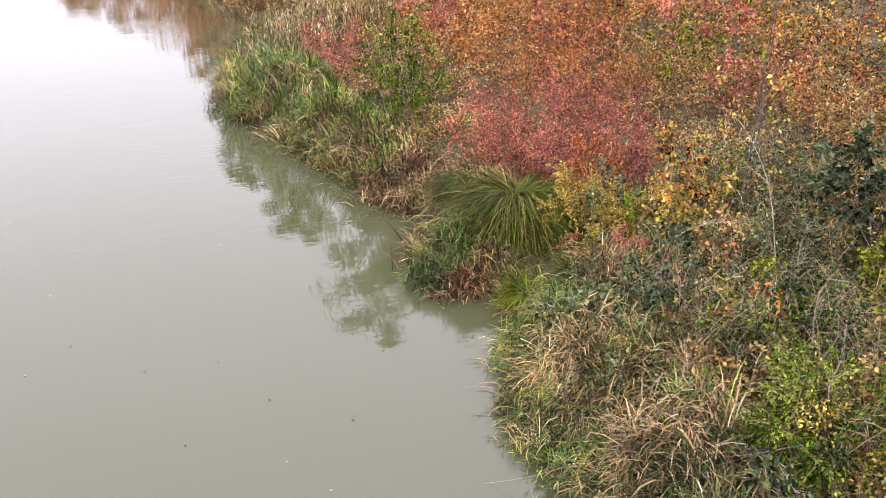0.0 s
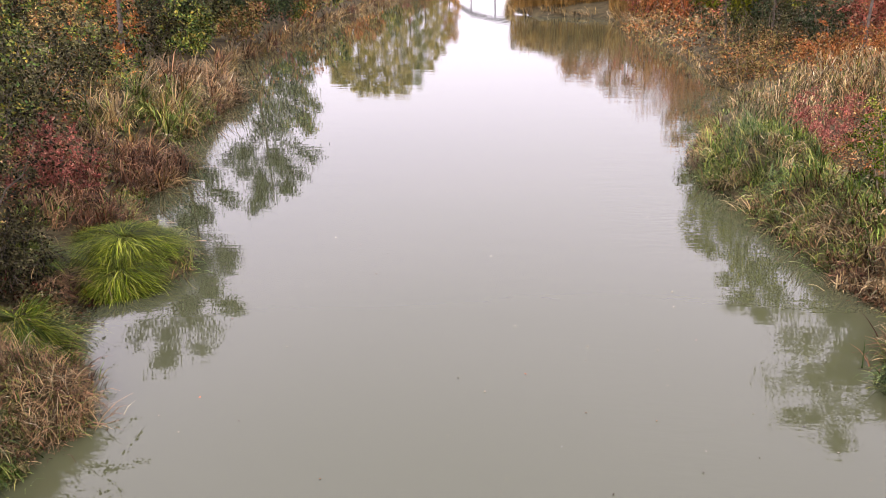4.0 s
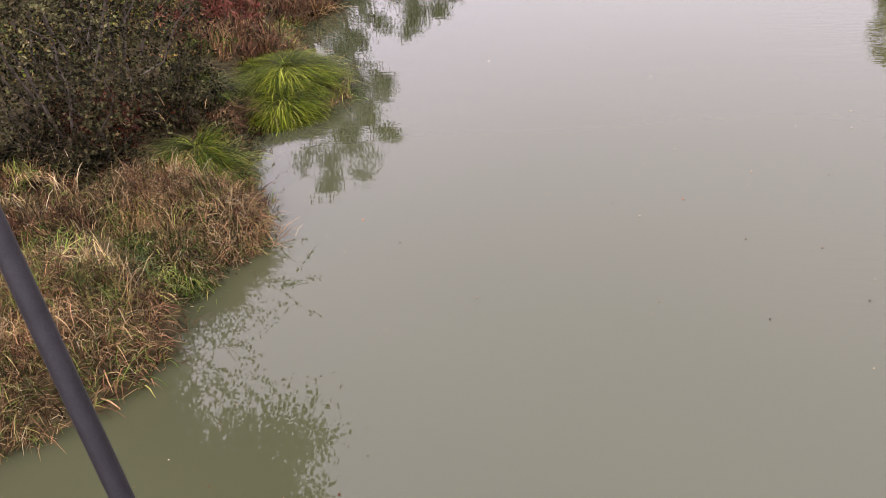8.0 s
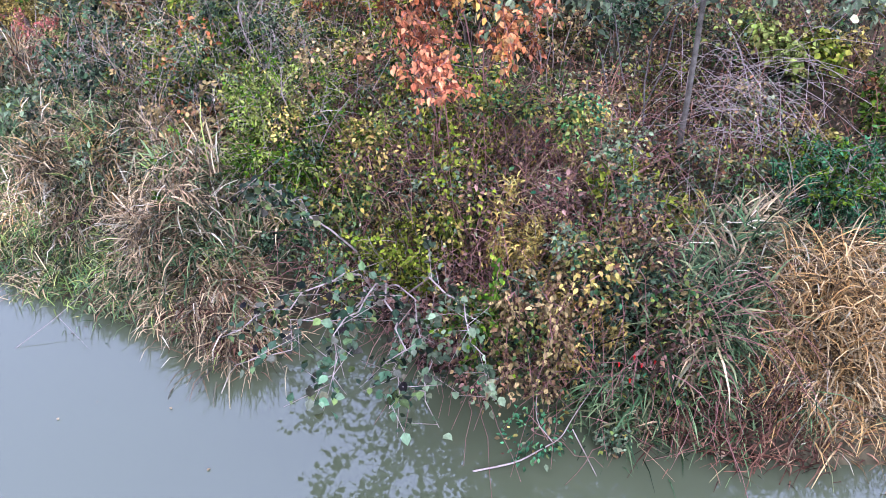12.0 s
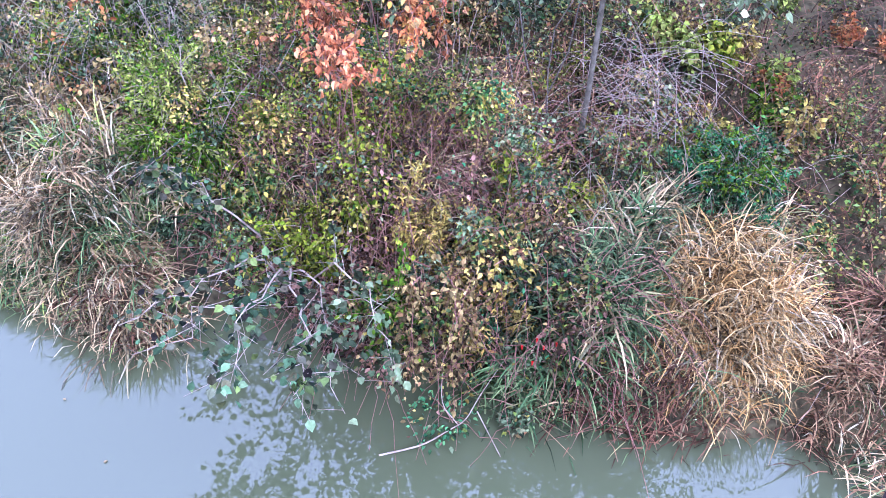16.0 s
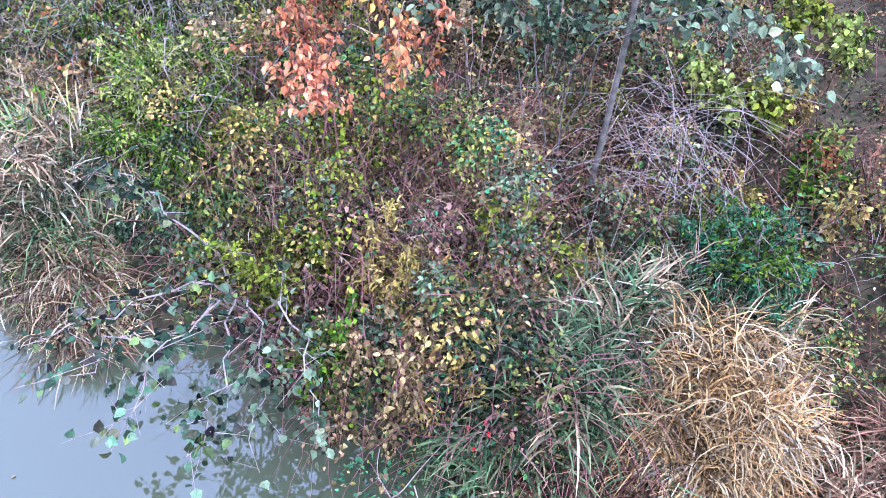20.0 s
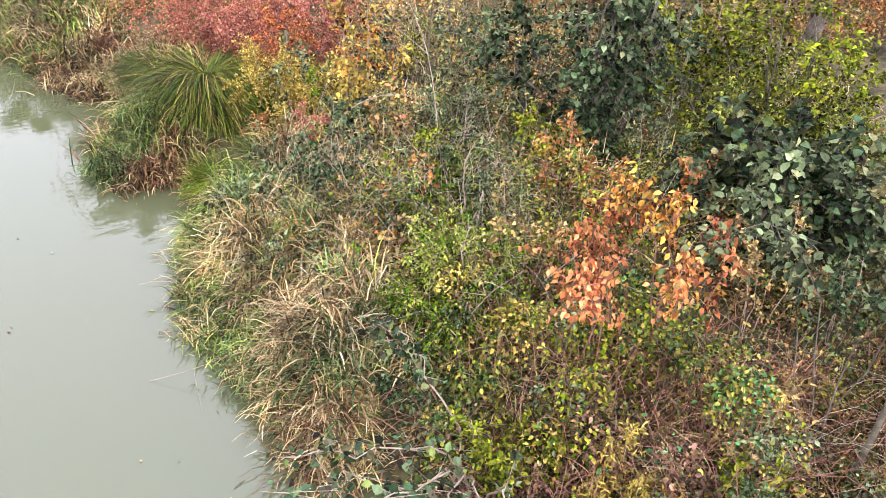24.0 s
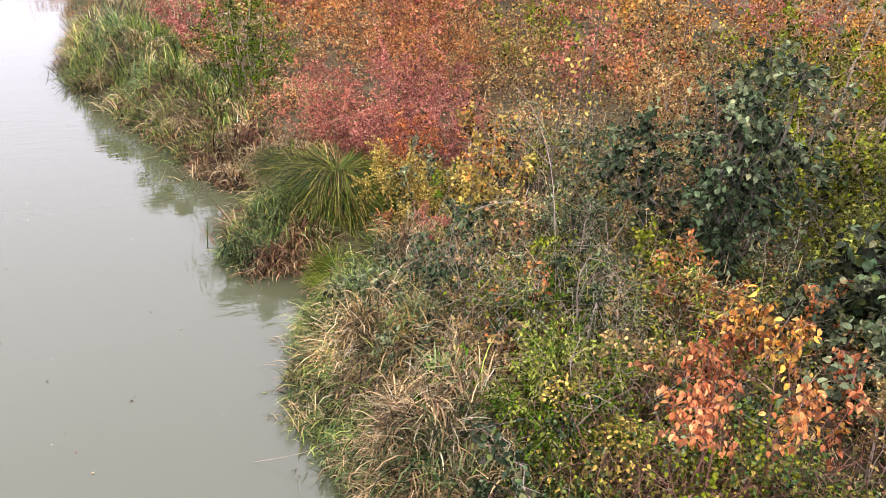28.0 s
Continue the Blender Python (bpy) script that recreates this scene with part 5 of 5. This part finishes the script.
mat_of_grass(-6.95, 5.5, 0.9, 1.1, 0.6, ((TAWNY, 0.3), (STRAW, 0.2), (BROWN, 0.35), (GRASS, 0.15)), "dry tawny grass on the bank", n=4600, blade=0.2, width=0.007, seed=58)
mat_of_grass(-5.85, 3.55, 0.8, 0.6, 0.5, ((TAWNY, 0.5), (STRAW, 0.35), (GRASS, 0.15)), "dry grass with green shoots by the bridge", n=3600, blade=0.2, width=0.006, seed=158, lean=-0.4)
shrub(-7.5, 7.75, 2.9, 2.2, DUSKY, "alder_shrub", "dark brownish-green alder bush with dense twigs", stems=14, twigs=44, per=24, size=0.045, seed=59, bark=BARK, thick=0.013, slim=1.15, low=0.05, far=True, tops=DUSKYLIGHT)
shrub(-8.9, 10.0, 3.4, 1.9, DUSKY, "alder_shrub", "dark alder bush over the bank", stems=13, twigs=40, per=24, size=0.05, seed=60, bark=BARK, thick=0.013, slim=1.15, low=0.05, far=True)
shrub(-8.3, 12.4, 1.35, 0.95, CRIMSON, "spindle_shrub", "scarlet autumn spindle bush behind the sedges", stems=9, twigs=34, per=34, size=0.042, seed=61, bark=RED_TWIG, far=True)
shrub(-7.05, 7.6, 0.75, 0.6, MAROON, "low_shrub", "dull red-brown weeds below an alder", stems=7, twigs=24, per=16, size=0.04, seed=161, bark=RED_TWIG)
shrub(-6.95, 6.95, 0.55, 0.7, DUSKY, "low_shrub", "dark leafy weeds at the foot of the alder bush", stems=9, twigs=26, per=18, size=0.038, seed=261, bark=BARK)
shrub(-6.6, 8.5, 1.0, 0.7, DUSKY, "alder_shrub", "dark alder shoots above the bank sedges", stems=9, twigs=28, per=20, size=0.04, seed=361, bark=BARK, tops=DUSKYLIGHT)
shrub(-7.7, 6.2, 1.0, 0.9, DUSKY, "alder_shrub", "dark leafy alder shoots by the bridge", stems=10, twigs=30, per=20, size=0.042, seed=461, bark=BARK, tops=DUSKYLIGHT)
mat_of_grass(-8.5, 15.0, 1.1, 2.0, 1.0, ((BROWN, 0.45), (TAWNY, 0.4), (OLIVE, 0.15)), "brown withered grass on the bank", n=3600, seed=62, blade=0.5, width=0.018, lean=0)
mat_of_grass(-10.2, 20.0, 1.3, 2.6, 1.3, ((STRAW, 0.4), (GRASS, 0.45), (OLIVE, 0.15)), "tall green and straw grass on the bank", n=4200, seed=63, blade=0.65, width=0.022, lean=0)
mat_of_grass(-10.8, 24.5, 1.3, 2.2, 1.3, ((STRAW, 0.5), (TAWNY, 0.5)), "tall tawny grass on the bank", n=2200, seed=163, blade=0.65, width=0.026, lean=0)
shrub(-11.8, 17.0, 2.4, 2.0, DUSKYLIGHT, "willow_shrub", "dense dull olive bush on the bank", stems=11, twigs=34, per=16, size=0.085, seed=64, far=True)
shrub(-11.0, 13.4, 2.5, 1.9, BRAMBLE, "willow_shrub", "dense green-brown bush on the bank", stems=11, twigs=34, per=16, size=0.08, seed=65, far=True)
mat_of_grass(-7.35, 11.35, 0.95, 0.75, 0.55, ((BROWN, 0.4), (TAWNY, 0.35), (GRASS, 0.25)), "brown withered grass behind the sedges", n=2600, seed=262, blade=0.3, width=0.012, lean=-0.4)
carpet(-7.2, 8.3, 1.4, 1.5, 0.45, ((DUSKY, 0.7), (MAROON, 0.3)), "red-brown weeds under the alder", n=12000, far=True, size=0.045, seed=66)
carpet(-10.0, 12.5, 2.6, 4.0, 0.6, ((BRAMBLE, 0.5), (MIXED, 0.5)), "weeds and brambles behind the bushes", n=9000, size=0.06, seed=166, far=True)
carpet(-13.0, 21.0, 3.0, 5.0, 0.9, ((BRAMBLE, 0.4), (OLIVE, 0.3), (RUST, 0.3)), "weeds and brambles along the bank", n=9000, size=0.09, seed=167, far=True)
tree(-16.6, 36.8, 12.3, 2.0, DARKGREEN, "tall dark green alder on the far bank", "alder_tree", bare=0.1, limbs=22, twigs=40, per=32, size=0.11, seed=67, trunk=0.16, far=True)
tree(-14.6, 42.0, 8.0, 2.2, DARKGREEN, "dark green alder beside the water", "alder_tree", bare=0.1, limbs=18, twigs=38, per=32, size=0.11, seed=68, trunk=0.12, far=True)
tree(-15.2, 50.0, 5.6, 1.8, BRAMBLE, "low green-brown alder by the water", "alder_tree", bare=0.1, limbs=14, twigs=34, per=26, size=0.11, seed=168, trunk=0.1, far=True)
tree(-14.2, 27.5, 10.5, 1.9, DARKGREEN, "slim sparse alder behind the bank grass", "alder_tree", bare=0.22, limbs=18, twigs=30, per=30, size=0.085, seed=169, trunk=0.1, far=True)
# Unseen ash, added to keep sun and sky light off the bank.
tree(-10.9, 6.3, 9.0, 3.0, ASH, "unseen broad green ash added to shade the bank by the bridge", "ash_tree", bare=0.42, limbs=22, twigs=36, per=48, size=0.11, seed=270, trunk=0.13, far=True)
tree(-10.9, 9.1, 11.0, 3.3, ASH, "tall green ash over the alder bushes", "ash_tree", bare=0.45, limbs=26, twigs=44, per=60, size=0.11, seed=170, trunk=0.14, far=True)
shrub(-14.9, 35.0, 2.2, 1.5, BRAMBLE, "bank_shrub", "low dark bush over the water", stems=8, twigs=26, per=14, size=0.11, seed=69, far=True)
shrub(-14.6, 40.5, 2.2, 1.6, MIXED, "bank_shrub", "dull red autumn bush over the water", stems=8, twigs=26, per=14, size=0.12, seed=70, far=True)
for k, (yy, n_) in enumerate([(3.6, 600), (5.4, 700), (7.2, 600), (9.0, 500), (10.8, 400), (12.6, 500), (14.4, 500), (16.2, 400), (18.0, 400), (19.8, 400), (21.6, 400), (23.4, 400)]):
    fringe(LY, LX, -1, yy - 0.95, yy + 0.95, [((TAWNY, 0.5), (GRASS, 0.25), (BROWN, 0.25)), ((TAWNY, 0.3), (GRASS, 0.3), (BROWN, 0.4))][k % 2], "ragged grass hanging over the left bank's waterline", n_, 0.36, 560 + k, 0.010 + 0.0004 * yy)
for k in range(16):
    yy = 28 + 9 * k
    fringe(LY, LX, -1, yy - 4.8, yy + 4.8, ((STRAW, 0.35), (OLIVE, 0.35), (BROWN, 0.3)), "withered grass along the far bank's waterline", 500, 1.2, 590 + k, 0.045)

lg = np.random.default_rng(41)
lspots = []
for _ in range(1500):
    fy = 13 + 50 * lg.random()
    fx = float(np.interp(fy, LY, LX)) - 2.2 - lg.random() * (9 + 0.2 * fy)
    if fy < 19 and fx > -12:
        continue
    gap = 1.2 + 0.05 * fy
    if all((fx - a) ** 2 + (fy - c) ** 2 > gap * gap for a, c in lspots):
        lspots.append((fx, fy))
LFIELD = [(BRAMBLE, "green bush"), (DUSKYLIGHT, "dull olive bush"), (OLIVE, "olive-gold bush"), (RUST, "rust-brown bush"), (DUSKY, "dark brown-green bush")]
for i, (fx, fy) in enumerate(lspots):
    mat, lab = LFIELD[int(lg.choice(5, p=[0.25, 0.25, 0.2, 0.12, 0.18]))]
    shrub(fx, fy, lg.uniform(1.5, 2.4) + 0.02 * fy, (1.1 + 0.03 * fy) * lg.uniform(0.8, 1.2), mat, "thicket_shrub", lab + " behind the bank grass", stems=6, twigs=20, per=14, size=0.05 + 0.003 * fy, seed=700 + i, group="left bank thicket", bark=BARK, far=True)

# ---- autumn thicket on the right bank and far banks ----
FIELD = [(RUST, "rust-brown autumn bush"), (OLIVE, "olive-gold autumn bush"), (PINKRED, "pink-red autumn bush"), (AMBER, "amber autumn bush"), (MIXED, "brown-green autumn bush"), (LIME, "yellow-green bush")]
fg = np.random.default_rng(99)
spots = []
for _ in range(3600):
    fy = 4 + 54 * fg.random() ** 1.3
    fx = float(np.interp(fy, RY, RX)) + 1.6 + fg.random() * (10 + 0.35 * fy)
    if fy < 9.5 and fx < 8.6 or fy < 13 and fx < 9.3 or fy < 16.5 and fx < 6.4 or 15 < fy < 23.5 and fx < 8.6 or 23 < fy < 40 and fx < 10.5:
        continue
    gap = 0.95 + 0.055 * fy
    if all((fx - a) ** 2 + (fy - c) ** 2 > gap * gap for a, c in spots):
        spots.append((fx, fy))
for i, (fx, fy) in enumerate(spots):
    pick = [0.34, 0.1, 0.42, 0.04, 0.1, 0.0] if fy > 17 else [0.26, 0.26, 0.09, 0.14, 0.11, 0.14] if fx < 12 else [0.2, 0.3, 0.06, 0.14, 0.15, 0.15]
    mat, lab = FIELD[int(fg.choice(6, p=pick))]
    rr = (0.85 + 0.032 * fy) * fg.uniform(0.8, 1.25)
    shrub(fx, fy, fg.uniform(0.9, 1.6) + 0.03 * fy, rr, mat, "thicket_shrub", lab + " in the bank's thicket", stems=6, twigs=22, per=13 if fy < 30 else 8, size=0.035 + 0.0028 * fy, seed=200 + i, group="autumn thicket", bark=RED_TWIG, far=True)
for bx, by, bh, br, mat, lab, sz in [(6.0, 26.6, 1.5, 1.5, MIXED, "brown-red bush overhanging the water", 0.05), (7.3, 30.2, 1.9, 1.8, DUSKYLIGHT, "dark olive-green willow bush on the bank", 0.055), (9.3, 30.5, 2.3, 1.6, DARKGREEN, "dark green willow bush on the bank", 0.055), (7.6, 34.0, 3.0, 2.1, DARKGREEN, "dark green bush on the bank", 0.08),
                               (9.4, 36.0, 3.4, 2.2, GREYGREEN, "grey-green bush on the bank", 0.08), (7.4, 43.5, 3.8, 2.1, SALMON, "orange-red bush on the bank", 0.09), (9.5, 45.0, 3.6, 2.3, DARKGREEN, "dark green bush behind a red one", 0.1),
                               (12.0, 30.0, 3.3, 2.5, PINKRED, "broad red autumn bush on the bank", 0.07), (14.6, 31.5, 3.4, 2.4, CRIMSON, "broad crimson autumn bush on the bank", 0.07), (11.0, 21.6, 1.7, 0.8, YELLOW, "yellow autumn bush on the bank", 0.06),
                               (9.6, 24.0, 1.9, 1.4, RUST, "rust-brown bush on the bank", 0.055), (6.9, 51.0, 3.0, 2.0, RUST, "rusty bush on the bank", 0.1)]:
    shrub(bx, by, bh, br, mat, "bank_shrub", lab, stems=11, twigs=32, per=20, size=sz * 1.12, seed=int(80 + bx * 7 + by), far=True)
reeds(6.9, 19.6, 1.6, 2.0, 1.15, "thin tan reeds with feathery heads behind the bank", 620, 85, width=0.014, mats=((STRAW, 0.6), (GRASS, 0.2), (TAWNY, 0.2)))
shrub(7.2, 22.3, 1.5, 1.2, RUST, "bank_shrub", "rust-brown bush behind the reeds", stems=10, twigs=32, per=28, size=0.05, seed=181, far=True)
shrub(7.6, 17.6, 1.3, 1.1, PINKRED, "spindle_shrub", "dull red bush behind the reeds", stems=9, twigs=30, per=28, size=0.042, seed=182, far=True)
reeds(2.2, 66.5, 4.6, 4.6, 2.6, "dense bed of straw-coloured reeds on a spit of the bank", 3600, 86, width=0.03)
reeds(6.4, 58, 2.0, 5, 2.4, "straw-coloured reeds along the bank", 1300, 87, width=0.03)
for i in range(26):
    fy = 46 + 6.5 * i + fg.uniform(-2, 2)
    mat, lab = [(CRIMSON, "dull red bush on the far bank"), (RUST, "rusty bush on the far bank"), (MIXED, "brown bush on the far bank"), (BRAMBLE, "green-brown bush on the far bank")][int(fg.integers(4))]
    shrub(float(np.interp(fy, LY, LX)) - 1.6 - fg.random(), fy, fg.uniform(2.6, 4.4), 2.5, mat, "bank_shrub", lab, stems=6, twigs=18, per=12, size=0.22, seed=400 + i, group="far bank bushes", far=True)
for i, (tx, ty, th, rr) in enumerate([(3.4, 74, 5.4, 2.4), (7, 70, 6.2, 2.6), (10.5, 62, 7, 2.8), (9.6, 52, 6.5, 2.4)]):
    tree(tx, ty, th, rr, RUST, "low rust-brown tree behind the reeds", "bank_tree", bare=0.1, limbs=14, twigs=26, per=16, size=0.2, seed=190 + i, trunk=0.08, group="low trees behind the reeds", far=True)
for i, (tx, ty, th, mat) in enumerate([(-22, 92, 8.5, POPLAR), (-21, 98, 10.5, POPLAR), (-20.5, 107, 12, POPLAR), (-19.5, 116, 13.5, POPLAR), (-19.5, 128, 14.5, POPLAR_GREEN), (-19, 142, 14, POPLAR), (-18.6, 160, 13, POPLAR), (-18, 178, 12.5, AMBER)]):
    tree(tx, ty, th, th * 0.19, mat, "tall slim poplar yellowing in autumn" if mat is not POPLAR_GREEN else "tall slim green poplar by the river", "poplar_tree", bare=0.08, limbs=28, twigs=28, per=16, size=0.2, seed=90 + i, trunk=0.1, group="far poplars", far=True)
for i, (tx, ty, th, rr) in enumerate([(6.4, 31.5, 7, 1.3), (7.6, 29.5, 8.6, 1.5), (9.4, 26.5, 12, 1.9), (10.9, 26.5, 10.3, 1.7), (13.2, 26, 11.5, 1.9), (15.5, 33, 11, 1.8)]):
    tree(tx, ty, th, rr, LIME, "tall pale green willow behind the thicket", "willow_tree", bare=0.22, limbs=24, twigs=32, per=20, size=0.095 + 0.0005 * ty, seed=110 + i, trunk=0.05, group="willows behind the thicket", slim=0.8, far=True)

# ---- arched bridge far down the river ----
far_bridge = thing("arch_bridge", -3, 200, 0, "distant steel bridge with a bowstring arch and hangers", "bridge")
PALE = rough_mat("weathered_pale_steel", (70, 70, 72), (104, 103, 104), 0.4, 0.6, 0.1)
th = np.linspace(0, math.pi, 25)
for off in (-2.5, 2.5):
    b = Pieces()
    tubes(b, np.stack([-17.5 * np.cos(th), np.full(25, off), 2.4 + 7.8 * np.sin(th)], 1)[None], [0.32], [0.32], 8)
    part("arch", b, PALE, far_bridge, "grey steel arch rib")
    for a in th[3:-3:3]:
        b = Pieces()
        hx, hz = -17.5 * math.cos(a), 2.4 + 7.8 * math.sin(a)
        tubes(b, np.array([[(hx, off, 2.2), (hx, off, hz)]]), [0.1], [0.1], 6)
        part("hanger", b, PALE, far_bridge)
bm = bmesh.new()
bmesh.ops.create_cube(bm, size=1, matrix=Matrix.Translation((0, 0, 1.9)) @ Matrix.Diagonal((46, 6, 0.9, 1)))
bmesh.ops.bevel(bm, geom=bm.edges[:], offset=0.08, segments=1, affect="EDGES")
me = bpy.data.meshes.new("deck")
bm.to_mesh(me)
me.materials.append(PALE)
deck = new("deck", me)
deck.parent = far_bridge
for px in (-19.5, 19.5):
    bm = bmesh.new()
    bmesh.ops.create_cube(bm, size=1, matrix=Matrix.Translation((px, 0, 0.3)) @ Matrix.Diagonal((2.2, 6.4, 2.6, 1)))
    bmesh.ops.bevel(bm, geom=bm.edges[:], offset=0.1, segments=1, affect="EDGES")
    me = bpy.data.meshes.new("abutment")
    bm.to_mesh(me)
    me.materials.append(PALE)
    new("abutment", me).parent = far_bridge

# ---- small things ----
b = Pieces()
leaves(b, np.array([(0.0, 0.0, 0.0)]), np.array([(0.3, 1.0, 0.05)]), np.array([(0.1, 0, 1.0)]), np.array([0.085]), 1.3)
fallen = new("fallen_leaf", b.mesh("fallen_leaf", leaf_mat("buff_leaf", [(206, 176, 138), (214, 186, 150)])))
fallen.location = (2.77, -0.11, 0.012)
tagged(fallen, "large buff fallen leaf lying at the water's edge", "leaf")
HIP = rough_mat("red_rose_hip", (190, 24, 18), (214, 44, 30), 30, 0.3, 0.05)
rose = thing("rose_stem", 2.95, 0.4, 0.25, "arching wild rose stem with a few red hips", "rose")
b = Pieces()
tubes(b, [[(0, 0, 0), (-0.06, 0.02, 0.22), (-0.16, 0.03, 0.34), (-0.3, 0.02, 0.3)]], [0.004], [0.002], 5)
part("stem", b, RED_TWIG, rose)
for hx_, hy_, hz_ in ((-0.12, 0.05, 0.30), (-0.2, 0.0, 0.35), (-0.27, 0.04, 0.29), (-0.05, -0.05, 0.22), (-0.16, 0.12, 0.26)):
    b = Pieces()
    tubes(b, [[(hx_, hy_, hz_ + 0.014), (hx_, hy_, hz_ + 0.008), (hx_, hy_, hz_), (hx_, hy_, hz_ - 0.01)]], [0.0075], [0.0045], 8)
    part("rose_hip", b, HIP, rose)

# ---- leaves adrift on the water ----
g = np.random.default_rng(77)
b = Pieces()
px, py = g.uniform(-4.2, 2.2, 170), 2.5 + 18 * g.random(170) ** 1.3
leaves(b, np.stack([px, py, np.full(170, 0.006)], 1), g.normal(0, 1, (170, 3)) * (1, 1, 0.02), np.tile((0, 0, 1.0), (170, 1)), g.uniform(0.008, 0.028, 170), 1.0)
tagged(new("floating_leaves", b.mesh("floating_leaves", leaf_mat("drifting_leaves", [(214, 206, 190), (150, 120, 80), (190, 170, 130), (90, 70, 52), (200, 110, 70)]))), "tiny fallen leaves drifting on the river", "leaves", kind="stuff")
